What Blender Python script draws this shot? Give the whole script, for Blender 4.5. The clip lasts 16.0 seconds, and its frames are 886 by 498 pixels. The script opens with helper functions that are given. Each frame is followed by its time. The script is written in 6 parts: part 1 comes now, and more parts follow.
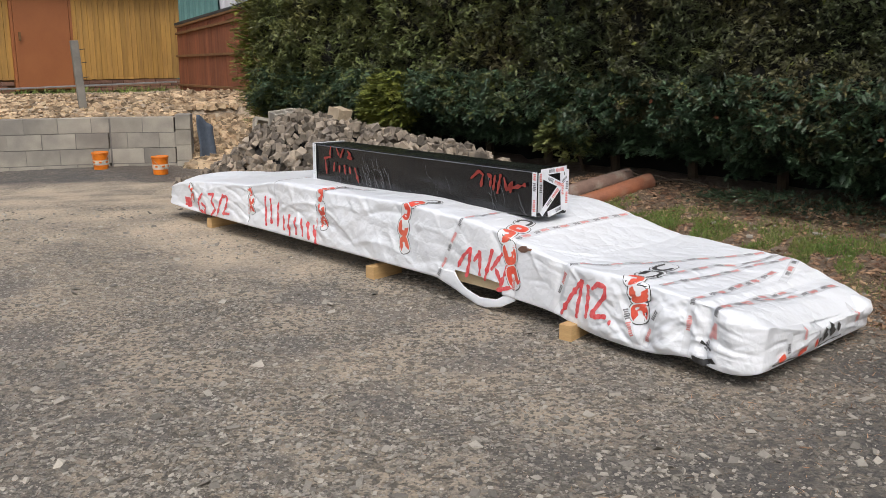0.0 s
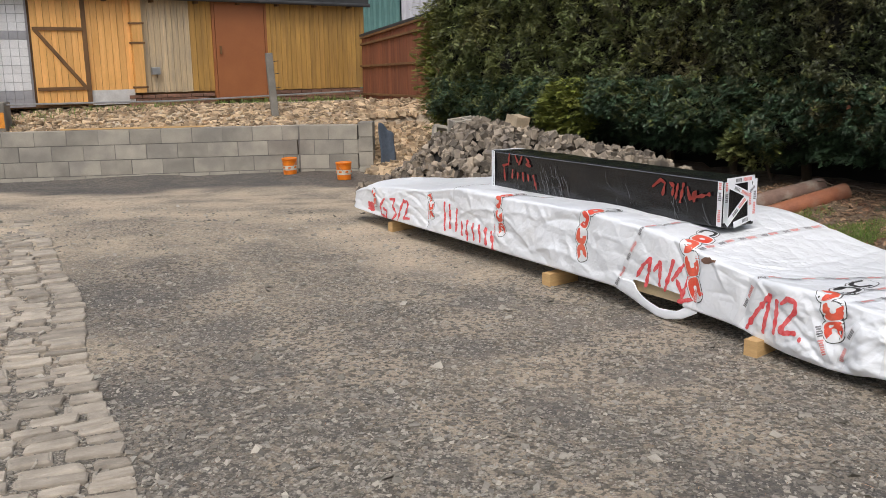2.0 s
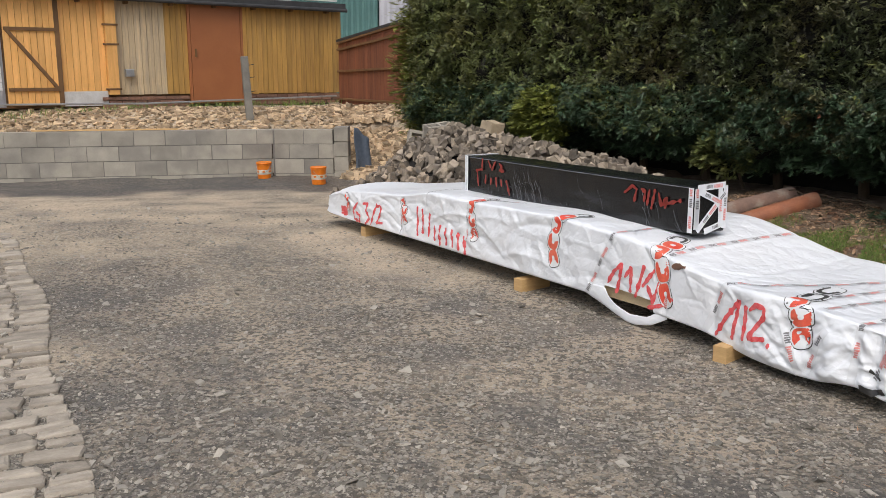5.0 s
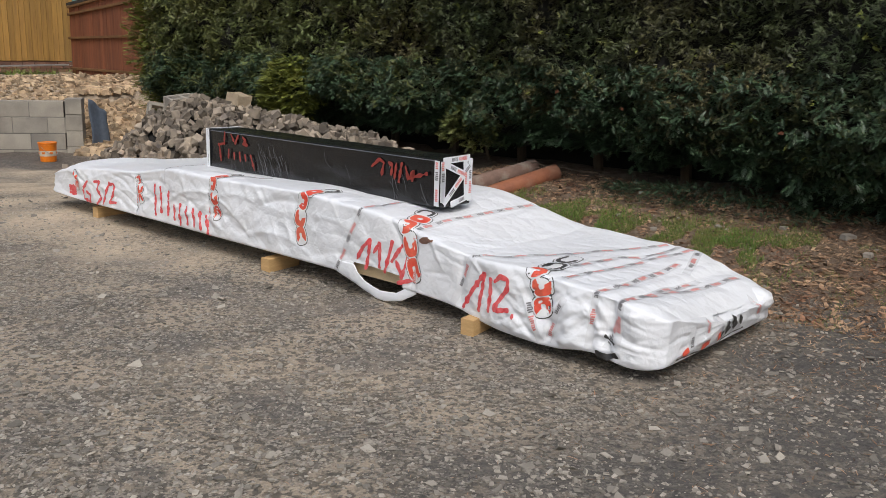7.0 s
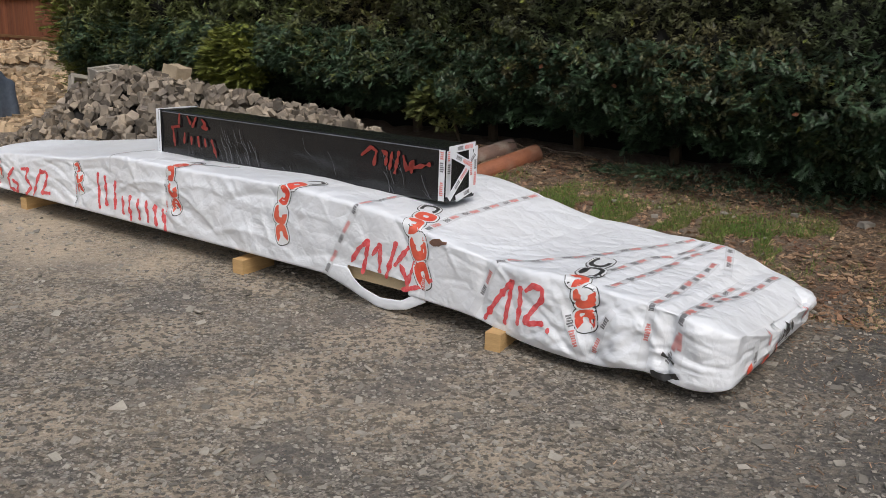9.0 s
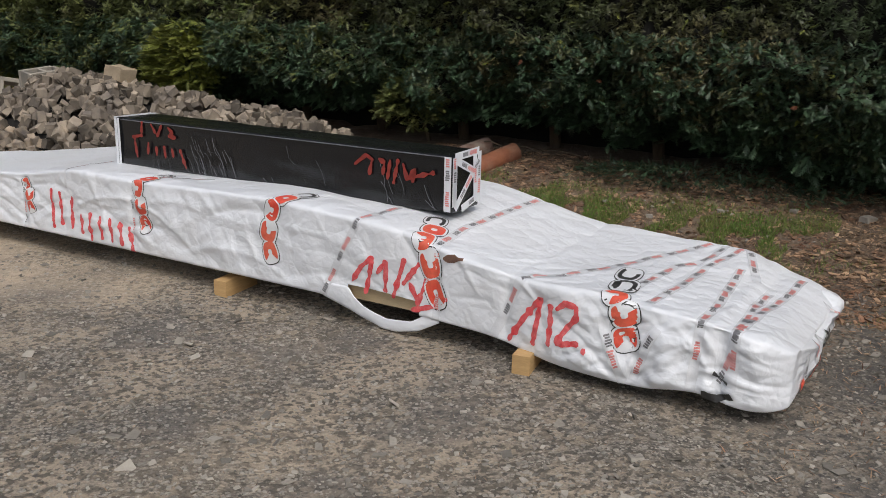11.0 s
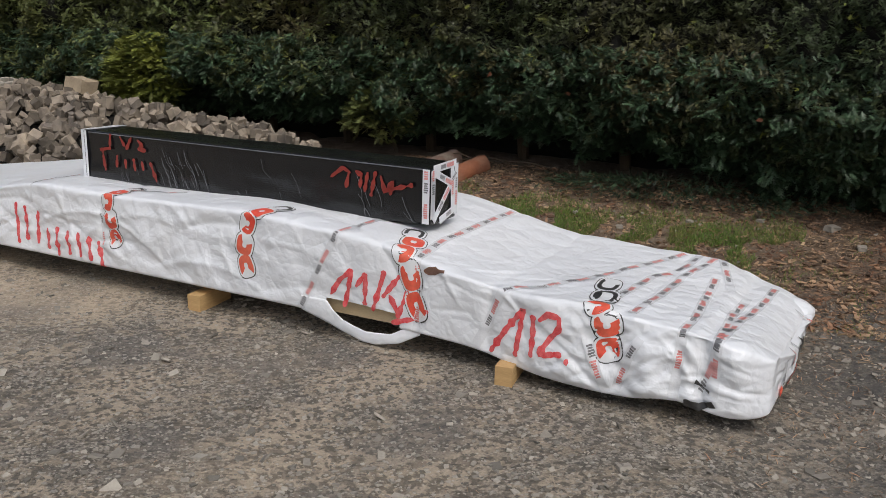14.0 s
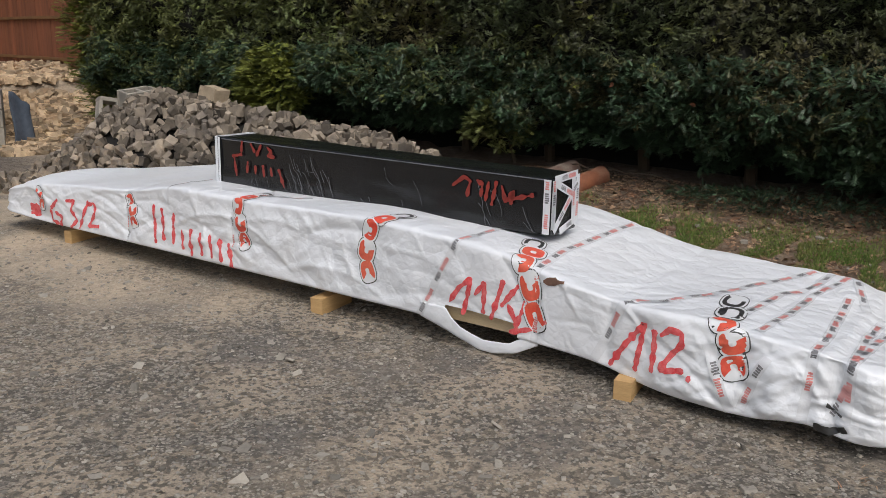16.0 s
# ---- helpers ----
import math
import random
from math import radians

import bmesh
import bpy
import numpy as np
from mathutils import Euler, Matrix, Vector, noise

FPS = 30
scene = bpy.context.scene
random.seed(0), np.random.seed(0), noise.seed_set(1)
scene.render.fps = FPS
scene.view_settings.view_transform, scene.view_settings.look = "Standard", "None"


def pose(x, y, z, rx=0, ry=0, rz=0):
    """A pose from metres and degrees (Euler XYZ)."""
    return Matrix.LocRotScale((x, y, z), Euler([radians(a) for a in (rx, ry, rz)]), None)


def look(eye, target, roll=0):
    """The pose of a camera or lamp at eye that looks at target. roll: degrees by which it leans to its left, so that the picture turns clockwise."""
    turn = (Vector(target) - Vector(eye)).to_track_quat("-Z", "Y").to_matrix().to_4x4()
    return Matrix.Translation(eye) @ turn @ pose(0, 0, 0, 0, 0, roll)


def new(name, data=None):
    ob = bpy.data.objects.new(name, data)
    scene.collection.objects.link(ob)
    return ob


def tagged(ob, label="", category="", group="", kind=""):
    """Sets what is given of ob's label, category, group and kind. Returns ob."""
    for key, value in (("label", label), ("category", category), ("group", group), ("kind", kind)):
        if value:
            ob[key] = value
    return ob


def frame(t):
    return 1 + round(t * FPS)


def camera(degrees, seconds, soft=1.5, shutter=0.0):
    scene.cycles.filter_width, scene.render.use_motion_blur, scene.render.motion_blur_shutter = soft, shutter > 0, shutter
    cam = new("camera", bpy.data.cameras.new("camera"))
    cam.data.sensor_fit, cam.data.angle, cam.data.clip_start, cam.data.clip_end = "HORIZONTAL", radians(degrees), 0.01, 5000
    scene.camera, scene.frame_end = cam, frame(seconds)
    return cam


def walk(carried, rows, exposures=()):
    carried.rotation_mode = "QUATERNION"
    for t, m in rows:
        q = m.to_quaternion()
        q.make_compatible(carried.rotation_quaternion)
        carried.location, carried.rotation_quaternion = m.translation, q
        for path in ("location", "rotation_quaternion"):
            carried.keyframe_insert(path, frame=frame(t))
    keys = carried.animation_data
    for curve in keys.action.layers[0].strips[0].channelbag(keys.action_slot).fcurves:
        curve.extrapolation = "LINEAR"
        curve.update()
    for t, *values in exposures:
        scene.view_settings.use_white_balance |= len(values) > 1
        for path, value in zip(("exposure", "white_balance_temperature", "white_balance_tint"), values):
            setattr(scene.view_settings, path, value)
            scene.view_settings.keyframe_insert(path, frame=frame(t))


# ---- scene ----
cam = camera(53.0, 16.0, soft=0.8)
PATH = [
    (0, (-0.009, -0.007, 1.619), (-0.017, 1.947, 1.193), 0.1),
    (0.5, (-0.028, -0.007, 1.612), (-0.097, 1.946, 1.187), -0.1),
    (1, (-0.038, -0.014, 1.616), (-0.203, 1.934, 1.192), -0.4),
    (1.5, (-0.05, -0.023, 1.622), (-0.321, 1.914, 1.204), -0.5),
    (2, (-0.057, -0.05, 1.628), (-0.444, 1.869, 1.219), -0.8),
    (2.5, (-0.072, -0.015, 1.612), (-0.542, 1.889, 1.22), -1.0),
    (3, (-0.087, -0.043, 1.615), (-0.599, 1.85, 1.221), -0.9),
    (3.2, (-0.088, -0.042, 1.612), (-0.618, 1.846, 1.22), -1.0),
    (5.3, (-0.014, -0.013, 1.6), (-0.281, 1.93, 1.208), 0.2),
    (5.5, (-0.008, -0.014, 1.601), (-0.222, 1.936, 1.21), 0.3),
    (6, (0.004, -0.021, 1.603), (-0.065, 1.94, 1.213), 0.7),
    (6.3, (-0.008, -0.032, 1.601), (-0.009, 1.929, 1.208), 1.2),
    (6.5, (0.012, 0.014, 1.597), (0.071, 1.974, 1.204), 1.3),
    (7, (0.072, 0.224, 1.556), (0.263, 2.166, 1.118), 1.5),
    (7.5, (0.101, 0.466, 1.584), (0.328, 2.401, 1.129), 2.7),
    (8, (-0.033, 0.659, 1.561), (0.201, 2.588, 1.09), 3.9),
    (8.5, (-0.27, 0.834, 1.601), (0.036, 2.751, 1.118), 2.2),
    (8.7, (-0.334, 0.873, 1.6), (0.015, 2.778, 1.105), 2.0),
    (10.8, (-0.715, 1.399, 1.626), (-0.228, 3.264, 1.091), 1.6),
    (11, (-0.761, 1.41, 1.622), (-0.204, 3.258, 1.096), 1.2),
    (11.5, (-0.813, 1.418, 1.622), (-0.083, 3.21, 1.118), 1.6),
    (12, (-0.836, 1.428, 1.61), (0.009, 3.172, 1.115), 1.4),
    (12.5, (-0.834, 1.447, 1.603), (0.039, 3.176, 1.108), 1.5),
    (13, (-0.845, 1.45, 1.612), (0.042, 3.172, 1.112), 1.6),
    (13.5, (-0.855, 1.443, 1.624), (-0.057, 3.209, 1.129), 1.5),
    (14, (-0.881, 1.446, 1.627), (-0.226, 3.268, 1.127), 1.5),
    (14.5, (-0.904, 1.452, 1.626), (-0.333, 3.301, 1.122), 1.5),
    (15, (-0.905, 1.439, 1.635), (-0.393, 3.306, 1.13), 1.3),
    (15.5, (-0.922, 1.441, 1.637), (-0.457, 3.322, 1.143), 1.1),
    (16, (-0.932, 1.443, 1.629), (-0.514, 3.338, 1.144), 1.2),
]
walk(cam, [(t, look(eye, target, roll)) for t, eye, target, roll in PATH],
     exposures=[(0, 0.06), (3.2, 0.03), (5.3, 0.0), (7, -0.11), (8.5, -0.20), (11, -0.32), (13, -0.33), (16, -0.30)])

# ---- light: an overcast sky with a broad, weak sun ----
world = bpy.data.worlds.new("overcast_sky")
scene.world = world
world.use_nodes = True
wn = world.node_tree
sky = wn.nodes.new("ShaderNodeTexSky")
sky.sky_type, sky.sun_disc = "NISHITA", False
sky.sun_elevation, sky.sun_rotation = radians(56), radians(178)
sky.air_density, sky.dust_density, sky.ozone_density = 1.0, 5.0, 1.0
grey = wn.nodes.new("ShaderNodeHueSaturation")
grey.inputs["Saturation"].default_value = 0.62
wn.links.new(sky.outputs[0], grey.inputs["Color"])
wn.links.new(grey.outputs[0], wn.nodes["Background"].inputs["Color"])
wn.nodes["Background"].inputs["Strength"].default_value = 0.138
sun_data = bpy.data.lights.new("sun", "SUN")
sun_data.energy, sun_data.angle, sun_data.color = 1.10, radians(30), (1.0, 0.99, 0.98)
sun = new("sun", sun_data)
sun.matrix_world = look((0.5, -12, 18), (0, 0, 0))


# ---- materials ----
def rgb(c):
    return (*c, 1.0)


def material(name, base, second=None, rough=0.8, scale=6.0, fine=60.0, bump=0.3, metal=0.0, mix=0.5, random_by="", spread=0.25,
             third=None, third_scale=1.2, third_amount=0.5, stretch=(1, 1, 1), bump_distance=0.01, coat=0.0, vary=0.2):
    """A surface of two colours, broken up at two scales, with fine relief; random_by: object or island."""
    m = bpy.data.materials.new(name)
    m.use_nodes = True
    t = m.node_tree
    L, N = t.links.new, t.nodes.new
    p = t.nodes["Principled BSDF"]
    tc, mp = N("ShaderNodeTexCoord"), N("ShaderNodeMapping")
    mp.inputs["Scale"].default_value = stretch
    L(tc.outputs["Object"], mp.inputs["Vector"])
    if random_by == "object":
        who, far = N("ShaderNodeObjectInfo"), N("ShaderNodeMath")
        far.operation = "MULTIPLY"
        far.inputs[1].default_value = 53.0
        L(who.outputs["Random"], far.inputs[0])
        L(far.outputs[0], mp.inputs["Location"])
    n1, n2 = N("ShaderNodeTexNoise"), N("ShaderNodeTexNoise")
    n1.inputs["Scale"].default_value, n1.inputs["Detail"].default_value = scale, 6
    n2.inputs["Scale"].default_value, n2.inputs["Detail"].default_value = fine, 4
    L(mp.outputs[0], n1.inputs["Vector"])
    L(mp.outputs[0], n2.inputs["Vector"])
    second = second or tuple(c * 0.6 for c in base)
    ramp = N("ShaderNodeMapRange")
    ramp.inputs[1].default_value, ramp.inputs[2].default_value = 0.5 - 0.28 * (1.2 - mix), 0.5 + 0.28 * (1.2 - mix)
    L(n1.outputs["Fac"], ramp.inputs[0])
    c1 = N("ShaderNodeMix")
    c1.data_type = "RGBA"
    L(ramp.outputs[0], c1.inputs["Factor"])
    c1.inputs["A"].default_value, c1.inputs["B"].default_value = rgb(base), rgb(second)
    out = c1.outputs["Result"]
    if third:
        n3 = N("ShaderNodeTexNoise")
        n3.inputs["Scale"].default_value, n3.inputs["Detail"].default_value = third_scale, 5
        L(mp.outputs[0], n3.inputs["Vector"])
        r3 = N("ShaderNodeMapRange")
        r3.inputs[1].default_value, r3.inputs[2].default_value, r3.inputs[4].default_value = 0.48, 0.62, third_amount
        L(n3.outputs["Fac"], r3.inputs[0])
        c3 = N("ShaderNodeMix")
        c3.data_type = "RGBA"
        L(r3.outputs[0], c3.inputs["Factor"])
        L(out, c3.inputs["A"])
        c3.inputs["B"].default_value = rgb(third)
        out = c3.outputs["Result"]
    hs = N("ShaderNodeHueSaturation")
    L(out, hs.inputs["Color"])
    vr = N("ShaderNodeMapRange")
    vr.inputs[3].default_value, vr.inputs[4].default_value = 1 - vary, 1 + vary
    L(n2.outputs["Fac"], vr.inputs[0])
    val = vr.outputs[0]
    if random_by:
        src = N("ShaderNodeObjectInfo") if random_by == "object" else N("ShaderNodeNewGeometry")
        rr = N("ShaderNodeMapRange")
        rr.inputs[3].default_value, rr.inputs[4].default_value = 1 - spread, 1 + spread
        L(src.outputs["Random" if random_by == "object" else "Random Per Island"], rr.inputs[0])
        mul = N("ShaderNodeMath")
        mul.operation = "MULTIPLY"
        L(val, mul.inputs[0])
        L(rr.outputs[0], mul.inputs[1])
        val = mul.outputs[0]
    L(val, hs.inputs["Value"])
    L(hs.outputs[0], p.inputs["Base Color"])
    p.inputs["Roughness"].default_value, p.inputs["Metallic"].default_value = rough, metal
    p.inputs["Coat Weight"].default_value = coat
    if bump:
        add = N("ShaderNodeMath")
        L(n1.outputs["Fac"], add.inputs[0])
        L(n2.outputs["Fac"], add.inputs[1])
        b = N("ShaderNodeBump")
        b.inputs["Strength"].default_value, b.inputs["Distance"].default_value = bump, bump_distance
        L(add.outputs[0], b.inputs["Height"])
        L(b.outputs[0], p.inputs["Normal"])
    return m


def ground_material():
    """Trodden gravel: grey grit, sandy patches, dark patches, brown litter towards the hedge."""
    m = bpy.data.materials.new("gravel_ground")
    m.use_nodes = True
    t = m.node_tree
    L, N = t.links.new, t.nodes.new
    p = t.nodes["Principled BSDF"]
    tc = N("ShaderNodeTexCoord")
    at = tc.outputs["Object"]

    def noise_at(scale, detail, lo, hi, top=1.0):
        n = N("ShaderNodeTexNoise")
        n.inputs["Scale"].default_value, n.inputs["Detail"].default_value = scale, detail
        L(at, n.inputs["Vector"])
        r = N("ShaderNodeMapRange")
        r.inputs[1].default_value, r.inputs[2].default_value, r.inputs[4].default_value = lo, hi, top
        L(n.outputs["Fac"], r.inputs[0])
        return r.outputs[0], n.outputs["Fac"]

    def blend(a, b, f):
        x = N("ShaderNodeMix")
        x.data_type = "RGBA"
        L(f, x.inputs["Factor"])
        for s, v in (("A", a), ("B", b)):
            if isinstance(v, tuple):
                x.inputs[s].default_value = rgb(v)
            else:
                L(v, x.inputs[s])
        return x.outputs["Result"]

    fine, fine_h = noise_at(90, 8, 0.38, 0.62)
    col = blend((0.135, 0.120, 0.100), (0.37, 0.33, 0.275), fine)
    half, _ = noise_at(9, 10, 0.46, 0.60, 0.65)
    col = blend(col, (0.33, 0.27, 0.195), half)
    tan, _ = noise_at(1.5, 15, 0.46, 0.58, 0.75)
    col = blend(col, (0.46, 0.38, 0.285), tan)
    grit, grit_h = noise_at(30, 9, 0.50, 0.58, 0.85)
    col = blend(col, (0.10, 0.088, 0.072), grit)
    crumbs, _ = noise_at(13, 10, 0.54, 0.61, 0.65)
    col = blend(col, (0.12, 0.105, 0.085), crumbs)
    big, _ = noise_at(1.7, 14, 0.54, 0.62, 0.55)
    col = blend(col, (0.135, 0.125, 0.115), big)

    def chips(scale, least, colour, amount):
        """Single flat shards pressed into the ground."""
        v, cut, lot = N("ShaderNodeTexVoronoi"), N("ShaderNodeSeparateColor"), N("ShaderNodeMath")
        v.inputs["Scale"].default_value = scale
        bent = N("ShaderNodeVectorMath")
        bent.operation = "MULTIPLY_ADD"
        wob = N("ShaderNodeTexNoise")
        wob.inputs["Scale"].default_value = scale * 1.5
        L(at, wob.inputs["Vector"])
        L(wob.outputs["Color"], bent.inputs[0])
        bent.inputs[1].default_value = (0.9 / scale,) * 3
        L(at, bent.inputs[2])
        L(bent.outputs[0], v.inputs["Vector"])
        L(v.outputs["Color"], cut.inputs[0])
        lot.operation = "GREATER_THAN"
        lot.inputs[1].default_value = least
        L(cut.outputs[0], lot.inputs[0])
        edge = N("ShaderNodeMapRange")
        edge.inputs[1].default_value, edge.inputs[2].default_value = 0.48, 0.36
        edge.inputs[3].default_value, edge.inputs[4].default_value = 0.0, amount
        L(v.outputs["Distance"], edge.inputs[0])
        both = N("ShaderNodeMath")
        both.operation = "MULTIPLY"
        L(lot.outputs[0], both.inputs[0])
        L(edge.outputs[0], both.inputs[1])
        return blend(col, colour, both.outputs[0]), both.outputs[0]

    col, shard_a = chips(34, 0.86, (0.44, 0.41, 0.36), 0.75)
    col, shard_b = chips(58, 0.76, (0.50, 0.455, 0.39), 0.7)
    col, shard_c = chips(44, 0.86, (0.085, 0.08, 0.075), 0.75)
    # sandy, lighter ground farther along the yard; dark new gravel by the block wall; litter on the verge
    for name, colour in (("sand", (0.64, 0.525, 0.385)), ("dark", (0.088, 0.083, 0.078)), ("litter", (0.135, 0.088, 0.058))):
        a = N("ShaderNodeAttribute")
        a.attribute_name = name
        br, _ = noise_at(14, 6, 0.25, 0.7)
        mu = N("ShaderNodeMath")
        mu.operation = "MULTIPLY"
        L(a.outputs["Fac"], mu.inputs[0])
        add = N("ShaderNodeMath")
        add.operation, add.use_clamp = "MULTIPLY_ADD", True
        L(br, add.inputs[0])
        add.inputs[1].default_value = 0.5
        add.inputs[2].default_value = 0.55
        L(add.outputs[0], mu.inputs[1])
        col = blend(col, colour, mu.outputs[0])
    L(col, p.inputs["Base Color"])
    p.inputs["Roughness"].default_value = 0.9
    height = fine_h
    for more in (grit_h, grit_h, shard_a, shard_b):
        add = N("ShaderNodeMath")
        L(height, add.inputs[0])
        L(more, add.inputs[1])
        height = add.outputs[0]
    b = N("ShaderNodeBump")
    b.inputs["Strength"].default_value, b.inputs["Distance"].default_value = 0.9, 0.014
    L(height, b.inputs["Height"])
    L(b.outputs[0], p.inputs["Normal"])
    return m


GROUND = ground_material()
GRIT = material("loose_gravel", (0.36, 0.33, 0.28), (0.22, 0.20, 0.17), random_by="island", spread=0.5, bump=0.2, fine=90)
FILM = material("white_wrapping_film", (0.87, 0.90, 0.94), (0.84, 0.865, 0.90), rough=0.30, scale=1.3, fine=6, bump=0.02, bump_distance=0.02, vary=0.03,
                third=(0.76, 0.765, 0.76), third_scale=2.2, third_amount=0.18)


def add_crumple(m, strength):
    """Crisp facets of crumpled film, at two sizes."""
    t = m.node_tree
    L, N = t.links.new, t.nodes.new
    at, wob, bent = N("ShaderNodeTexCoord"), N("ShaderNodeTexNoise"), N("ShaderNodeVectorMath")
    wob.inputs["Scale"].default_value = 2.5
    bent.operation = "MULTIPLY_ADD"
    bent.inputs[1].default_value = (0.12, 0.12, 0.12)
    L(at.outputs["Object"], wob.inputs["Vector"])
    L(wob.outputs["Color"], bent.inputs[0])
    L(at.outputs["Object"], bent.inputs[2])
    normal = None
    for scale, high in ((4.5, 0.05), (11.0, 0.022), (27.0, 0.007)):
        v, b = N("ShaderNodeTexVoronoi"), N("ShaderNodeBump")
        v.feature = "DISTANCE_TO_EDGE"
        v.inputs["Scale"].default_value = scale
        L(bent.outputs[0], v.inputs["Vector"])
        b.inputs["Strength"].default_value, b.inputs["Distance"].default_value = strength, high
        L(v.outputs["Distance"], b.inputs["Height"])
        if normal:
            L(normal, b.inputs["Normal"])
        normal = b.outputs[0]
    L(normal, t.nodes["Principled BSDF"].inputs["Normal"])


add_crumple(FILM, 0.34)
SPRAY = material("red_spray_paint", (0.74, 0.05, 0.06), (0.82, 0.20, 0.20), rough=0.6, scale=40, fine=150, bump=0.0)
SPRAY_DIM = material("dull_red_spray_paint", (0.33, 0.035, 0.022), (0.20, 0.025, 0.018), rough=0.6, scale=40, fine=150, bump=0.0)
PRINT_RED = material("red_print", (0.78, 0.06, 0.035), (0.80, 0.17, 0.10), rough=0.4, scale=8, bump=0.0)
PRINT_PINK = material("pale_red_tape_print", (0.72, 0.22, 0.20), (0.74, 0.34, 0.32), rough=0.4, scale=60, bump=0.0)
PRINT_BLACK = material("black_print", (0.03, 0.03, 0.03), (0.07, 0.07, 0.07), rough=0.4, scale=30, bump=0.0)
PRINT_GREY = material("grey_tape_print", (0.14, 0.14, 0.15), (0.28, 0.28, 0.29), rough=0.4, scale=60, bump=0.0)
PRINT_WHITE = material("white_print", (0.84, 0.86, 0.88), (0.80, 0.82, 0.84), rough=0.35, bump=0.0, vary=0.03)
TAPE = material("clear_white_tape", (0.83, 0.85, 0.88), (0.78, 0.80, 0.83), rough=0.2, scale=20, fine=80, bump=0.1, vary=0.05)
BLACK_FILM = material("black_stretch_film", (0.007, 0.0075, 0.0085), (0.013, 0.0135, 0.015), rough=0.24, scale=4, fine=22, bump=0.16, stretch=(1.6, 1, 0.7), coat=0.15)
GLEAM = material("pale_glint_grey", (0.22, 0.23, 0.25), (0.10, 0.105, 0.115), rough=0.2, bump=0.1)
SAWN = material("fresh_sawn_timber", (0.62, 0.41, 0.19), (0.50, 0.31, 0.13), rough=0.7, scale=4, fine=40, stretch=(1, 1, 8), bump=0.2)
SAWN_PALE = material("pale_planed_timber", (0.68, 0.54, 0.34), (0.60, 0.46, 0.27), rough=0.6, scale=4, stretch=(1, 1, 6), bump=0.1)
LEAF = material("conifer_foliage", (0.045, 0.069, 0.028), (0.066, 0.073, 0.026), rough=0.5, scale=1.1, fine=9, bump=0.0, random_by="island", spread=0.6,
                third=(0.125, 0.088, 0.035), third_scale=0.9, third_amount=0.5)
# yellower green, also lifted in brightness to paint light on the far hedge
LEAF_FAR = material("lightened_conifer_foliage", (0.090, 0.122, 0.034), (0.125, 0.125, 0.036), rough=0.55, scale=1.3, fine=9, bump=0.0, random_by="island", spread=0.5)
LEAF_LOW = material("lower_conifer_sprays", (0.055, 0.096, 0.047), (0.036, 0.066, 0.033), rough=0.45, scale=2, bump=0.0, random_by="island", spread=0.5)
LEAF_LIGHT = material("yellow_green_foliage", (0.21, 0.225, 0.040), (0.13, 0.16, 0.030), rough=0.6, scale=3, bump=0.0, random_by="island", spread=0.4)
# near-black: the hedge's inner shade is put into this colour
HEDGE_SHADE = material("hedge_inner_shade", (0.006, 0.007, 0.005), (0.011, 0.009, 0.006), rough=0.95, scale=5)
BARK = material("brown_bark", (0.10, 0.07, 0.045), (0.06, 0.045, 0.03), rough=0.9, scale=10, stretch=(1, 1, 0.3))
GRASS = material("grass_blades", (0.13, 0.225, 0.04), (0.19, 0.215, 0.06), rough=0.6, scale=3, bump=0.0, random_by="island", spread=0.4)
STRAW = material("dry_litter", (0.38, 0.27, 0.17), (0.19, 0.095, 0.055), rough=0.8, scale=5, bump=0.0, random_by="island", spread=0.75)
BLOCK = material("grey_concrete_block", (0.41, 0.375, 0.315), (0.32, 0.295, 0.25), rough=0.92, scale=5, fine=120, bump=0.35, random_by="object", spread=0.12,
                 third=(0.17, 0.16, 0.15), third_scale=1.3, third_amount=0.5)
MORTAR = material("mortar", (0.20, 0.185, 0.165), (0.14, 0.13, 0.12), rough=0.95, scale=12)
CONCRETE = material("old_concrete", (0.26, 0.245, 0.215), (0.16, 0.15, 0.13), rough=0.9, scale=4, fine=60, third=(0.13, 0.125, 0.115), third_scale=1.5)
COBBLE = material("worn_granite_cobble", (0.44, 0.385, 0.315), (0.27, 0.235, 0.19), rough=0.85, scale=1.6, fine=14, bump=0.4, random_by="object", spread=0.28)
COBBLE_REST = material("worn_granite_cobble_far", (0.44, 0.385, 0.315), (0.27, 0.235, 0.19), rough=0.85, scale=9, fine=110, bump=0.4, random_by="island", spread=0.28)
PAVER = material("rough_granite_sett", (0.33, 0.275, 0.21), (0.12, 0.103, 0.088), rough=0.9, scale=1.2, fine=20, bump=0.4, random_by="object", spread=0.6,
                 third=(0.30, 0.23, 0.16), third_scale=0.7, third_amount=0.6)
PAVER_REST = material("rough_granite_sett_heaped", (0.33, 0.275, 0.21), (0.12, 0.103, 0.088), rough=0.9, scale=5, fine=80, bump=0.4, random_by="island", spread=0.6)
RUBBLE = material("yellow_sandstone_rubble", (0.50, 0.385, 0.25), (0.33, 0.235, 0.15), rough=0.95, scale=6, fine=60, random_by="island", spread=0.55)
PINE = material("yellow_glazed_boards", (0.90, 0.50, 0.175), (0.74, 0.39, 0.115), rough=0.55, scale=3, fine=30, stretch=(6, 6, 0.5), random_by="object", spread=0.13)
OCHRE = material("weathered_ochre_boards", (0.52, 0.30, 0.075), (0.35, 0.20, 0.06), rough=0.65, scale=3, fine=30, stretch=(6, 6, 0.5), random_by="object", spread=0.16)
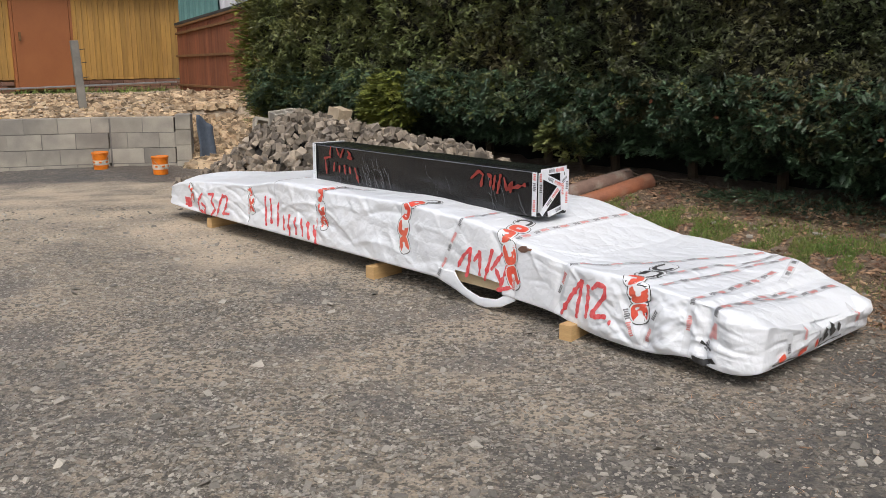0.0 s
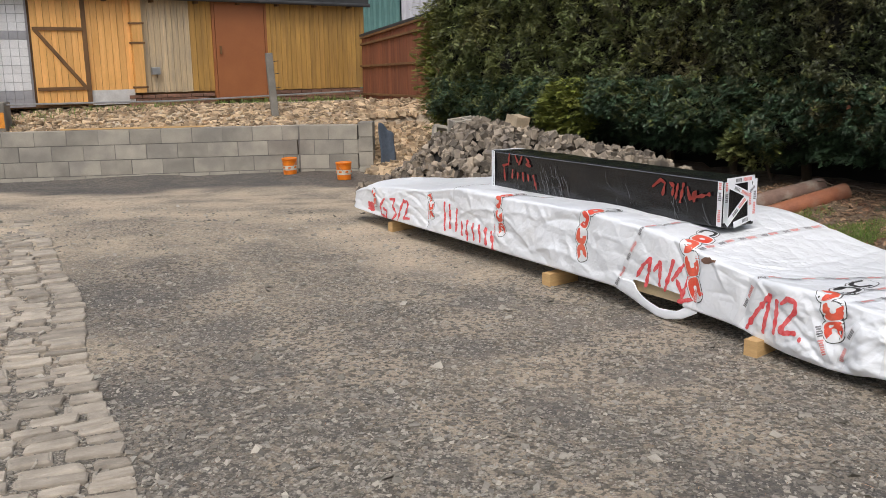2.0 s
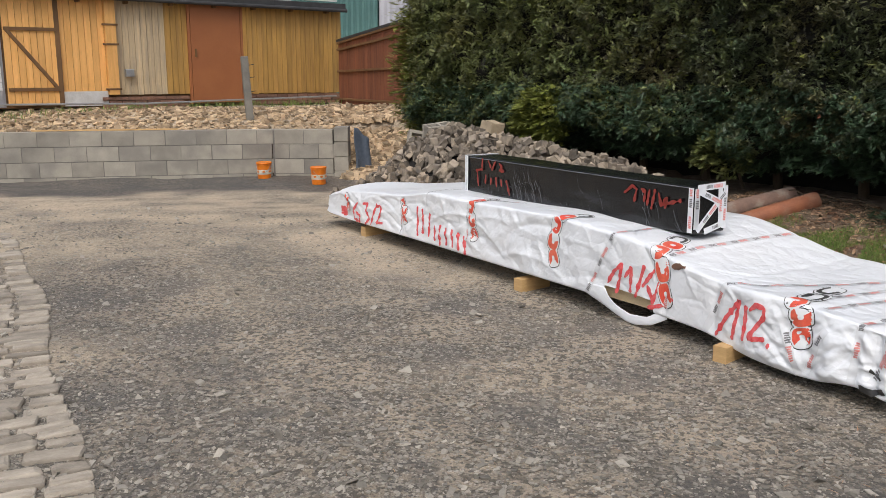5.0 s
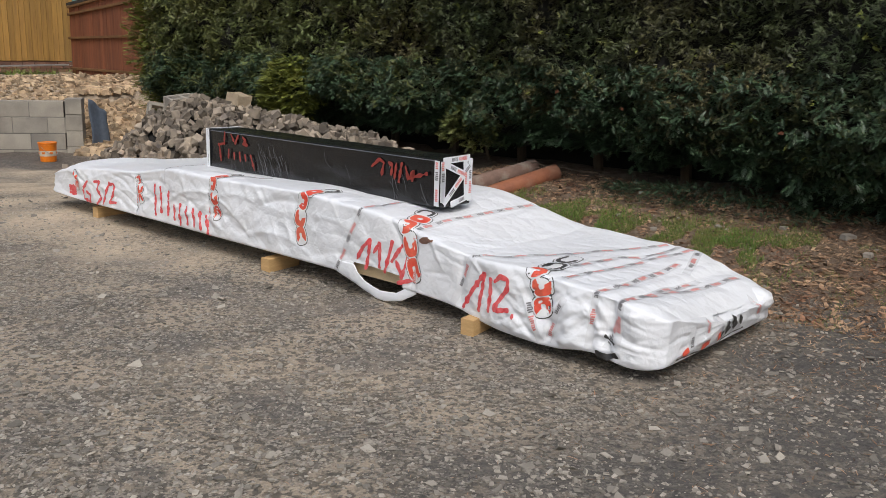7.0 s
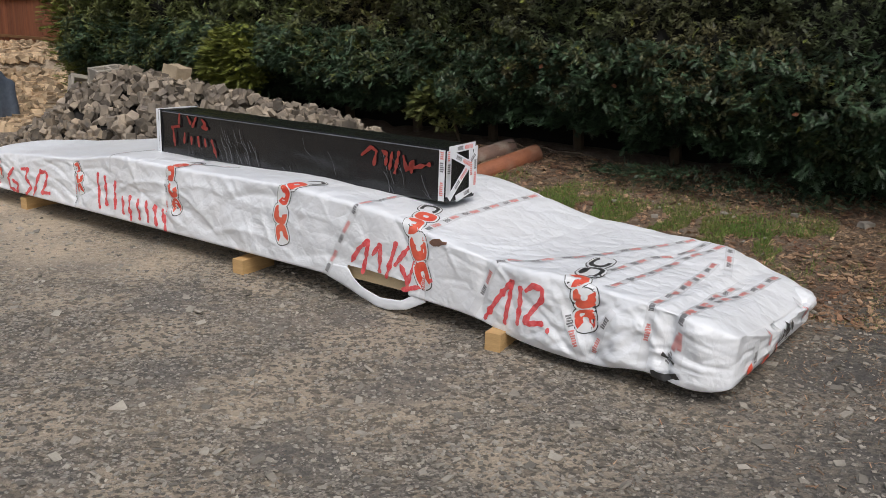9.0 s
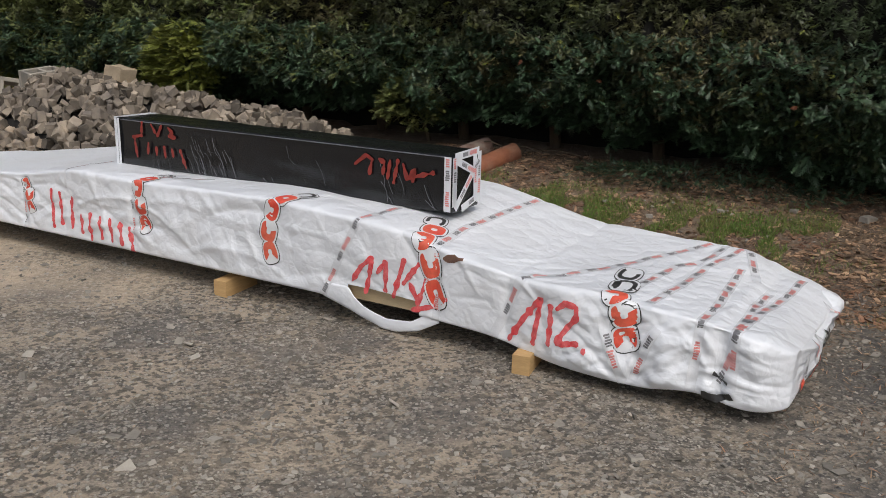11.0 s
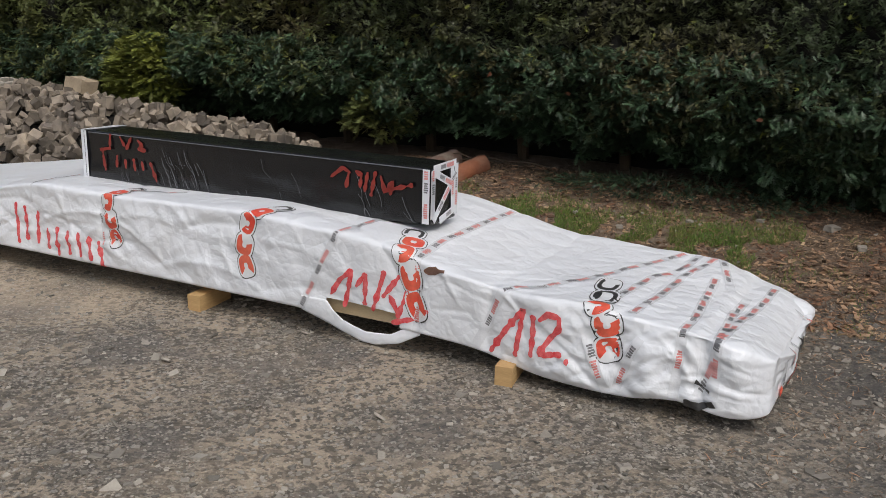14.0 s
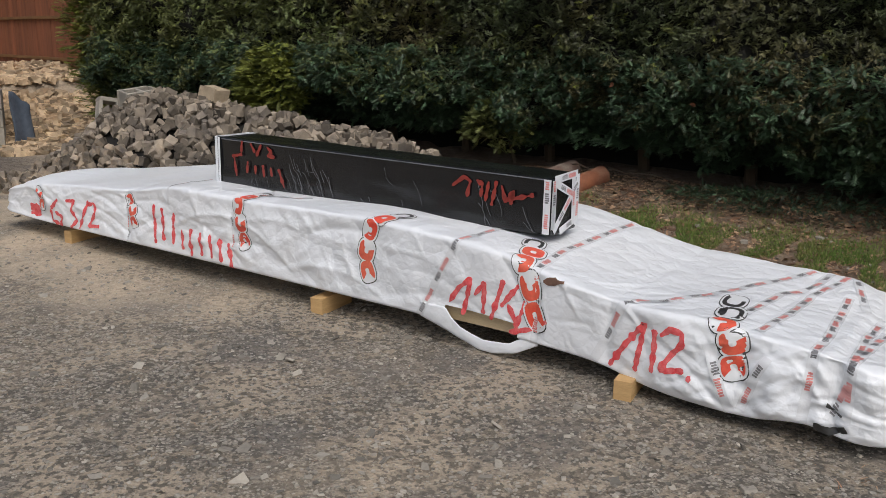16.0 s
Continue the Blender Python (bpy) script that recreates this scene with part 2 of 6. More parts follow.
GREYWOOD = material("faded_grey_boards", (0.62, 0.48, 0.29), (0.42, 0.34, 0.24), rough=0.8, scale=4, fine=30, stretch=(6, 6, 0.5), random_by="object", spread=0.12)
DOOR_BROWN = material("brown_painted_door", (0.36, 0.135, 0.05), (0.31, 0.112, 0.042), rough=0.5, scale=2, bump=0.08)
REDWOOD = material("red_brown_boards", (0.25, 0.088, 0.043), (0.16, 0.058, 0.032), rough=0.7, scale=3, fine=25, stretch=(6, 6, 0.5), random_by="object", spread=0.15)
DARK_TRIM = material("dark_stained_wood", (0.20, 0.105, 0.042), (0.13, 0.07, 0.03), rough=0.7, scale=6, stretch=(1, 1, 0.3))
ROOF = material("tarred_roof_edge", (0.028, 0.028, 0.03), (0.05, 0.05, 0.052), rough=0.7, scale=6)
TILE = material("white_glazed_tile", (0.82, 0.825, 0.83), (0.74, 0.745, 0.75), rough=0.25, scale=5, bump=0.03, random_by="object", spread=0.06)
WHITEWASH = material("white_panel", (0.68, 0.68, 0.67), (0.52, 0.51, 0.49), rough=0.7, scale=5)
BRICK = material("old_red_brick", (0.26, 0.13, 0.085), (0.16, 0.095, 0.07), rough=0.9, scale=12, random_by="object", spread=0.25)
TEAL = material("teal_sheet_cladding", (0.10, 0.22, 0.21), (0.075, 0.17, 0.165), rough=0.55, scale=2, bump=0.05)
PALE_METAL = material("pale_sheet_cladding", (0.52, 0.53, 0.58), (0.44, 0.45, 0.50), rough=0.5, scale=2, bump=0.05)
ORANGE = material("orange_plastic", (0.80, 0.22, 0.012), (0.72, 0.18, 0.012), rough=0.35, scale=6, bump=0.03)
PAPER = material("pale_paper_label", (0.72, 0.66, 0.58), (0.66, 0.58, 0.48), rough=0.6, bump=0.0)
MEMBRANE = material("dark_blue_drain_sheet", (0.10, 0.125, 0.165), (0.07, 0.09, 0.12), rough=0.45, scale=20)
CLAY = material("terracotta_pipe", (0.34, 0.125, 0.06), (0.24, 0.09, 0.05), rough=0.7, scale=6, third=(0.36, 0.24, 0.17), third_scale=4)
CLAY_OLD = material("dusty_clay_pipe", (0.24, 0.15, 0.115), (0.15, 0.10, 0.08), rough=0.9, scale=6, third=(0.33, 0.29, 0.24), third_scale=5, third_amount=0.8)
STEEL = material("galvanised_steel", (0.45, 0.46, 0.47), (0.35, 0.355, 0.36), rough=0.45, metal=0.7, scale=10, bump=0.05)
RUBBER = material("black_rubber", (0.02, 0.02, 0.022), (0.035, 0.035, 0.036), rough=0.5, bump=0.05)
PLASTER = material("pale_render", (0.74, 0.73, 0.70), (0.64, 0.63, 0.59), rough=0.9, scale=4)
TWIG = material("grey_twigs", (0.12, 0.105, 0.085), (0.08, 0.07, 0.06), rough=0.9, scale=8)
ORANGE_PAINT = material("orange_marking_paint", (0.75, 0.30, 0.03), (0.62, 0.22, 0.03), rough=0.7, scale=20, bump=0.0)
TILE_GREY = material("grey_glazed_tile", (0.40, 0.40, 0.42), (0.33, 0.33, 0.35), rough=0.3, scale=5, bump=0.03)
# near-black that paints the shade in gaps and hollows
VOID = material("gap_shade_black", (0.012, 0.011, 0.010), (0.02, 0.018, 0.016), rough=0.95)


# ---- building helpers ----
def link(name, me, mat, parent=None, label=""):
    if mat and not me.materials:
        me.materials.append(mat)
    ob = new(name, me)
    if parent:
        ob.parent = parent
    if label:
        ob["label"] = label
    return ob


def part(name, bm, mat, parent=None, label="", smooth=False):
    me = bpy.data.meshes.new(name)
    bm.to_mesh(me)
    bm.free()
    if smooth:
        me.shade_smooth()
    return link(name, me, mat, parent, label)


def grid_mesh(name, V, F, mat, parent=None, label="", smooth=True):
    """A mesh from arrays of corners and of faces that all have the same number of corners."""
    V, F = np.asarray(V, np.float32), np.asarray(F, np.int32)
    k = F.shape[1]
    me = bpy.data.meshes.new(name)
    me.vertices.add(len(V))
    me.vertices.foreach_set("co", V.ravel())
    me.loops.add(F.size)
    me.loops.foreach_set("vertex_index", F.ravel())
    me.polygons.add(len(F))
    me.polygons.foreach_set("loop_start", np.arange(0, F.size, k, dtype=np.int32))
    me.polygons.foreach_set("loop_total", np.full(len(F), k, np.int32))
    me.update(calc_edges=True)
    me.validate()
    if smooth:
        me.shade_smooth()
    else:
        me.shade_flat()
    return link(name, me, mat, parent, label)


def empty(name, m=None):
    ob = new(name)
    ob.empty_display_size = 0.2
    if m is not None:
        ob.matrix_world = m
    return ob


def box_bm(size, at=(0, 0, 0), bevel=0.0, m=None, bm=None):
    """A bevelled block of that size round a middle."""
    own = bmesh.new()
    bmesh.ops.create_cube(own, size=1.0)
    bmesh.ops.scale(own, vec=size, verts=own.verts)
    if bevel:
        bmesh.ops.bevel(own, geom=own.edges[:], offset=bevel, segments=2, affect="EDGES", profile=0.6)
    bmesh.ops.translate(own, vec=at, verts=own.verts)
    if m is not None:
        bmesh.ops.transform(own, matrix=m, verts=own.verts)
    if bm is None:
        return own
    me = bpy.data.meshes.new("t")
    own.to_mesh(me)
    own.free()
    bm.from_mesh(me)
    bpy.data.meshes.remove(me)
    return bm


def tube_bm(points, radius, sides=8, bm=None, taper=1.0):
    bm = bm or bmesh.new()
    points = [Vector(p) for p in points]
    rings = []
    for i, p in enumerate(points):
        d = (points[min(i + 1, len(points) - 1)] - points[max(i - 1, 0)]).normalized()
        a = d.cross(Vector((0.3, 0.5, 0.81))).normalized()
        b = d.cross(a)
        r = radius * (1 + (taper - 1) * i / (len(points) - 1))
        rings.append([bm.verts.new(p + r * (math.cos(k * math.tau / sides) * a + math.sin(k * math.tau / sides) * b)) for k in range(sides)])
    for r0, r1 in zip(rings, rings[1:]):
        for k in range(sides):
            bm.faces.new((r0[k], r0[(k + 1) % sides], r1[(k + 1) % sides], r1[k]))
    bm.faces.new(rings[0][::-1])
    bm.faces.new(rings[-1])
    return bm


def lathe_bm(profile, sides=24):
    """A turned body from (radius, height) pairs."""
    bm = bmesh.new()
    rings = [[bm.verts.new((r * math.cos(k * math.tau / sides), r * math.sin(k * math.tau / sides), z)) for k in range(sides)] for r, z in profile]
    for r0, r1 in zip(rings, rings[1:]):
        for k in range(sides):
            bm.faces.new((r0[k], r0[(k + 1) % sides], r1[(k + 1) % sides], r1[k]))
    bm.faces.new(rings[0][::-1])
    bm.faces.new(rings[-1])
    return bm


def step01(lo, hi, x):
    t = np.clip((np.asarray(x, float) - lo) / (hi - lo), 0, 1)
    return t * t * (3 - 2 * t)


class Waves:
    """Smooth random relief over arrays, from a seeded sum of waves."""
    def __init__(self, seed, size, dims=2, count=24, falloff=1.0):
        r = np.random.RandomState(seed)
        d = r.normal(size=(count, dims))
        d /= np.linalg.norm(d, axis=1)[:, None]
        f = np.exp(r.uniform(-0.7, 0.9, count))
        self.k, self.p, self.a = d * (f * math.tau / size)[:, None], r.uniform(0, math.tau, count), f ** -falloff
        self.a /= np.sqrt((self.a ** 2).sum() / 2)

    def __call__(self, *xs):
        q = sum(np.asarray(x, float)[..., None] * self.k[:, i] for i, x in enumerate(xs))
        return (np.sin(q + self.p) * self.a).sum(-1)


class Facets(Waves):
    """Flat facets between straight creases, from a few sharp waves across one another."""
    def __call__(self, *xs):
        q = sum(np.asarray(x, float)[..., None] * self.k[:, i] for i, x in enumerate(xs)) + self.p
        return (np.abs(np.mod(q / math.tau, 1.0) * 4 - 2) * self.a - self.a).sum(-1)


# ---- the plan: s runs along the long package, n across it towards the hedge ----
ALONG, ACROSS = np.array([-0.676, 0.737, 0.0]), np.array([0.737, 0.676, 0.0])


def place(s, n, z=0.0):
    return np.asarray(s)[..., None] * ALONG + np.asarray(n)[..., None] * ACROSS + np.asarray(z)[..., None] * np.array([0, 0, 1.0])


def spot(s, n, z=0.0):
    return Vector(place(s, n, z))


WALL_AT, WALL_WAY, WALL_BACK = np.array([-7.26, 13.75]), np.array([0.930, 0.367]), np.array([-0.367, 0.930])
rough_a, rough_b = Waves(3, 1.6), Waves(4, 0.35)


def ground_z(x, y, fine=True):
    x, y = np.asarray(x, float), np.asarray(y, float)
    s, n = x * ALONG[0] + y * ALONG[1], x * ACROSS[0] + y * ACROSS[1]
    a = (x - WALL_AT[0]) * WALL_WAY[0] + (y - WALL_AT[1]) * WALL_WAY[1]
    d = (x - WALL_AT[0]) * WALL_BACK[0] + (y - WALL_AT[1]) * WALL_BACK[1]
    z = -0.17 * step01(9.0, 12.8, y) * np.maximum(1 - step01(4.9, 5.6, n), step01(10.3, 11.8, s))
    bank = np.interp(n, [5.4, 5.6, 6.03, 6.35, 6.75, 7.6], [0, 0.03, 0.18, 0.30, 0.42, 0.5]) * np.interp(s, [-2, 0, 2, 9, 11], [0.3, 0.45, 1, 1, 0.0])
    z = z + bank
    terrace = 0.52 + 0.36 * step01(0.1, 2.2, d)
    z = np.where((a < 3.15) & (d > 0.16 - 0.21 * np.clip((a - 1.86) / 1.24, 0, 1)), terrace, z)
    ramp = step01(-0.6, 2.2, d - 0.12 * (a - 3.1))
    z = np.where(a >= 3.15, np.maximum(z, z * (1 - ramp) + ramp * (0.88 + 0.0 * a)), z)
    z = np.where(d > 1.2, np.maximum(z, 0.7 + 0.18 * step01(1.2, 2.4, d)), z)
    if fine:
        z = z + 0.010 * rough_a(x, y) + 0.004 * rough_b(x, y)
    return z


# ---- ground: one sheet to the horizon, close-meshed where the camera walks ----
xs = np.concatenate([[-400, -200, -100, -60, -40, -28, -20], np.arange(-16, 7.01, 0.085), [9, 12, 20, 40, 80, 200, 400]])
ys = np.concatenate([[-400, -200, -80, -40, -20, -10, -6, -4, -2], np.arange(-1, 18.01, 0.085), [20, 23, 28, 40, 60, 100, 200, 400]])
X, Y = np.meshgrid(xs, ys)
Z = ground_z(X, Y)
i = np.arange(len(ys) - 1)[:, None] * len(xs) + np.arange(len(xs) - 1)
F = np.stack([i, i + 1, i + 1 + len(xs), i + len(xs)], -1).reshape(-1, 4)
ground = grid_mesh("ground", np.stack([X, Y, Z], -1).reshape(-1, 3), F, GROUND)
gs, gn = X * ALONG[0] + Y * ALONG[1], X * ACROSS[0] + Y * ACROSS[1]
ga = (X - WALL_AT[0]) * WALL_WAY[0] + (Y - WALL_AT[1]) * WALL_WAY[1]
gd = (X - WALL_AT[0]) * WALL_BACK[0] + (Y - WALL_AT[1]) * WALL_BACK[1]
patch = Waves(11, 2.2)(X, Y)
sand = step01(5.2, 8.2, Y + 0.9 * patch) * (1 - step01(-2.6, -1.6, gd + 0.25 * patch)) * 0.85 + step01(3.1, 3.6, ga) * step01(-1.8, -0.6, gd) * 0.9
sand = sand * np.clip(0.72 + 0.28 * Waves(12, 0.9)(X, Y), 0.15, 1)
sand = np.maximum(sand, step01(0.12, 0.3, gd) * 0.9 * (ga < 9))
# darker ground beyond the package's near end
end_dark = 0.95 * (1 - step01(1.2, 2.6, gs + 0.3 * patch)) * (1 - step01(5.9, 6.4, gn))
dark = step01(-2.6, -1.7, gd + 0.25 * patch) * (1 - step01(0.05, 0.1, gd)) * (1 - step01(2.6, 3.4, ga)) * 0.85
edge_r = (X + 1.80) * 0.785 + (Y - 2.60) * 0.62
band = 0.38 * step01(-0.15, 0.1, edge_r + 0.06 * patch) * (1 - step01(0.35, 1.35, edge_r + 0.35 * patch)) * (1 - step01(6.0, 8.0, Y))
litter = step01(5.35, 5.9, gn + 0.12 * patch) * (1 - 0.6 * step01(9, 11, gs)) * 0.9
for name, v in (("sand", sand), ("dark", np.maximum(np.maximum(dark, band), end_dark * step01(-2, 0.5, gn))), ("litter", litter)):
    ground.data.attributes.new(name, "FLOAT", "POINT").data.foreach_set("value", np.asarray(v, np.float32).ravel())
tagged(ground, "grey trodden gravel yard with sandy and dark patches", "ground", kind="structure")


# ---- the long white package ----
S_NEAR, S_FAR, N_FRONT, N_BACK = 2.03, 8.60, 3.95, 5.22
FRONT_TOP = ([2.0, 2.2, 2.4, 2.8, 3.27, 3.62, 3.95, 4.19, 4.8, 5.8, 6.5, 6.9, 7.6, 8.0, 8.45, 8.6], [0.31, 0.37, 0.40, 0.43, 0.425, 0.475, 0.55, 0.565, 0.60, 0.575, 0.575, 0.50, 0.45, 0.415, 0.33, 0.29])
BACK_TOP = ([2.0, 2.2, 2.45, 2.85, 3.37, 3.7, 4.06, 4.8, 6.7, 7.9, 8.45, 8.6], [0.24, 0.29, 0.385, 0.41, 0.43, 0.51, 0.585, 0.59, 0.57, 0.44, 0.33, 0.28])
BOTTOM = ([2.0, 2.2, 2.33, 2.40, 2.52, 2.7, 3.05, 3.35, 3.7, 8.0, 8.6], [0.05, 0.03, 0.08, 0.10, 0.055, 0.04, 0.055, 0.11, 0.118, 0.125, 0.145])
STRAPS = [6.95, 5.88, 3.70, 3.30, 2.66, 2.40]
fold_a, fold_d = Waves(21, 0.55, count=16), Waves(24, 0.30, count=12)


FRONT_AT = ([2.0, 2.4, 3.0, 3.35, 3.8, 8.6], [3.90, 3.88, 3.885, 3.925, 3.95, 3.95])
_r = np.random.RandomState(29)
CREASES = []
for _k in range(34):
    # long folds slanting down the front
    CREASES.append((_r.uniform(3.9, 8.3), _r.uniform(0.0, 0.55), radians(_r.normal(33, 12)), _r.uniform(0.3, 0.85), _r.uniform(0.010, 0.032), _r.uniform(-0.012, 0.012)))
for _k in range(150):
    # short creases where the film is bunched near the end
    CREASES.append((2.0 + 1.6 * _r.uniform(0, 1) ** 1.3, _r.uniform(0.0, 0.75), radians(_r.uniform(-80, 60)), _r.uniform(0.04, 0.16), _r.uniform(0.007, 0.018), _r.uniform(-0.011, 0.010)))
for _k in range(40):
    # fine creases over the top
    CREASES.append((_r.uniform(2.2, 8.4), _r.uniform(0.5, 1.6), radians(_r.uniform(-70, 70)), _r.uniform(0.10, 0.4), _r.uniform(0.008, 0.018), _r.uniform(-0.004, 0.005)))


for _k in range(16):
    # slack arcs hanging below the upper edge between the straps
    CREASES.append((_r.uniform(4.3, 7.0), _r.uniform(0.12, 0.42), radians(_r.normal(-4, 9)), _r.uniform(0.25, 0.6), _r.uniform(0.014, 0.036), _r.uniform(-0.014, 0.014)))
for _k in range(16):
    # folds fanning out from the small hole and from the strap beside it
    _a, _d = radians(_r.uniform(95, 200)), _r.uniform(0.2, 0.5)
    CREASES.append((3.62 + _d * math.cos(_a), 0.40 + _d * math.sin(_a), _a, _d * 0.8, _r.uniform(0.010, 0.022), _r.uniform(-0.006, 0.008)))
for _k in range(14):
    # pulls gathered at the foot of the near straps
    _a, _d = radians(_r.uniform(40, 150)), _r.uniform(0.10, 0.25)
    CREASES.append((2.70 + _d * math.cos(_a), 0.02 + _d * math.sin(_a), _a, _d * 0.9, _r.uniform(0.008, 0.016), _r.uniform(-0.010, 0.010)))
crumple_a, crumple_b, crumple_c = Facets(25, 0.42, count=6), Facets(26, 0.19, count=6), Facets(28, 0.10, count=6)
wander = Waves(27, 0.5, count=8)
long_folds = Facets(30, 0.60, count=5)


def crumple(s, q):
    """Sharp-ridged rumpling of slack film."""
    g = 0.035 * wander(s, q)
    a, b, c = crumple_a(s + g, q - g), crumple_b(s - g, q + g), crumple_c(s + 0.6 * g, q + 0.6 * g)
    return 0.0072 * a + 0.0042 * b + 0.0018 * c


def crease_relief(s, q):
    w = np.zeros_like(s)
    for s0, q0, turned, reach, wide, high in CREASES:
        ds, dq = s - s0, q - q0
        t = ds * math.cos(turned) + dq * math.sin(turned)
        d = dq * math.cos(turned) - ds * math.sin(turned) + 0.6 * t * t
        near = (np.abs(t) < 1.4 * reach) & (np.abs(d) < 7 * wide)
        if near.any():
            w[near] += high * np.exp(-np.abs(d[near]) / wide - (t[near] / reach) ** 4)
    return w


def soft_interp(s, table):
    s = np.asarray(s, float)
    return sum(np.interp(s + d, *table) for d in (-0.10, -0.05, 0, 0.05, 0.10)) / 5


def package_at(s, v):
    """The wrapped package's skin: v runs 0-1 up the front, 1-2 over the top, 2-3 down the back, 3-4 underneath."""
    s, v = np.broadcast_arrays(np.asarray(s, float), np.asarray(v, float))
    zf, zb, z0 = soft_interp(s, FRONT_TOP), soft_interp(s, BACK_TOP), soft_interp(s, BOTTOM)
    near, far = np.clip((2.30 - s) / 0.27, 0, 1), np.clip((s - 8.40) / 0.20, 0, 1)
    pull = 1 - np.sqrt(np.clip(1 - near ** 2, 0, 1))
    pull_far = 1 - np.sqrt(np.clip(1 - far ** 2, 0, 1))
    nf = soft_interp(s, FRONT_AT) + 0.10 * pull + 0.10 * pull_far
    nb = N_BACK - 0.02 * pull - 0.10 * pull_far - 0.35 * step01(6.6, 8.6, s)
    zf, zb, z0 = zf - 0.025 * pull - 0.04 * pull_far, zb - 0.05 * pull - 0.04 * pull_far, z0 + 0.03 * pull + 0.02 * pull_far
    n, z = 0.0, 0.0
    for d in (-0.03, -0.015, 0.0, 0.015, 0.03):
        w = np.mod(v + d, 4)
        w0, w1, w2, w3 = np.clip(w, 0, 1), np.clip(w - 1, 0, 1), np.clip(w - 2, 0, 1), np.clip(w - 3, 0, 1)
        n = n + nf + 0.02 * w0 + (nb - nf - 0.02) * w1 - (nb - nf) * w3
        z = z + z0 + (zf - z0) * w0 + (zb - zf) * w1 - (zb - z0) * w2
    n, z = n / 5, z / 5
    # wrinkles stand square to each face
    front = step01(-0.05, 0.15, v) * (1 - step01(0.9, 1.1, v)) + step01(3.9, 4.0, v)
    top = step01(0.9, 1.1, v) * (1 - step01(1.9, 2.1, v))
    back = step01(1.9, 2.1, v) * (1 - step01(2.9, 3.1, v))
    q = np.where(v < 1, v * 0.45, 0.45 + (v - 1) * 1.27)
    drape = np.abs(np.sin(3.4 * (s * 1.0 - 1.4 * q) + 0.75 * fold_d(s, q)))
    w = 0.002 * fold_a(0.45 * s + 0.3 * q, q * 0.5) + 0.0045 * long_folds(0.55 * s + 0.5 * q, 1.1 * q - 0.35 * s) * (front + top) - 0.008 * drape * front * step01(3.9, 4.6, s) + 0.006
    w = w + crease_relief(s, q) * (front + top)
    slack = (0.16 + 0.90 * (1 - step01(2.7, 3.5, s)) * (1 - 0.5 * top)) * (1 - 0.65 * near)
    w = w + crumple(s, q) * slack * (front + top + back)
    w = w * (1 - 0.30 * top)
    for k in STRAPS:
        w = w - 0.011 * np.exp(-((s - k) / 0.03) ** 2) * (1 - 0.4 * top)
    w = w * (1 - 0.85 * near ** 2)
    low = 1 - step01(0.35, 0.95, v)
    w = w + front * low * (0.030 * np.exp(-((s - 2.54) / 0.075) ** 2) + 0.022 * np.exp(-((s - 2.86) / 0.11) ** 2))
    w = w + front * (0.028 * np.exp(-((s - 2.15) / 0.07) ** 2) - 0.030 * np.exp(-((s - 2.30) / 0.035) ** 2))
    w = w + top * (0.016 * np.exp(-((s - 2.14) / 0.06) ** 2) - 0.014 * np.exp(-((s - 2.29) / 0.04) ** 2))
    sag = -0.022 * top * np.sin(np.clip(v - 1, 0, 1) * math.pi) * (1 - step01(3.4, 4.0, s))
    n = n - w * front + w * back
    z = z + w * top + sag
    z = z + 0.065 * top * np.sin(np.clip(v - 1, 0, 1) ** 0.7 * math.pi) * np.exp(-((s - 8.15) / 0.22) ** 2)
    return place(s, n, z)


package = empty("wrapped_timber_package", Matrix.Translation(spot(5.3, 4.5, 0.1)))
tagged(package, "long package in wrinkled white printed film, lying on timber blocks", "package")


def in_package(ob):
    ob.parent = package
    ob.matrix_parent_inverse = Matrix.Translation(-spot(5.3, 4.5, 0.1))
    return ob


ss = np.concatenate([S_NEAR + 0.27 * (1 - np.cos(np.linspace(0, math.pi / 2, 22)[:-1])), np.arange(2.30, 3.495, 0.008), np.arange(3.50, 8.40, 0.014), 8.40 + 0.20 * np.sin(np.linspace(0, math.pi / 2, 12))])
vs = np.concatenate([np.linspace(0, 1, 40)[:-1], np.linspace(1, 2, 80)[:-1], np.linspace(2, 3, 24)[:-1], np.linspace(3, 4, 16)[:-1]])
SS, VV = np.meshgrid(ss, vs, indexing="ij")
P = package_at(SS, VV)
nv = len(vs)
i = np.arange(len(ss) - 1)[:, None] * nv + np.arange(nv)
j = np.arange(len(ss) - 1)[:, None] * nv + (np.arange(nv) + 1) % nv
# the torn place low on the front is left open
cut = (SS[:-1] > 3.79) & (SS[:-1] < 4.23) & ((VV[:-1] < 0.19) | (VV[:-1] > 3.8))
keep = ~cut
F = np.stack([i, j, j + nv, i + nv], -1)[keep]
caps_v, caps_f = [], []
base = P.reshape(-1, 3)
count = len(base)
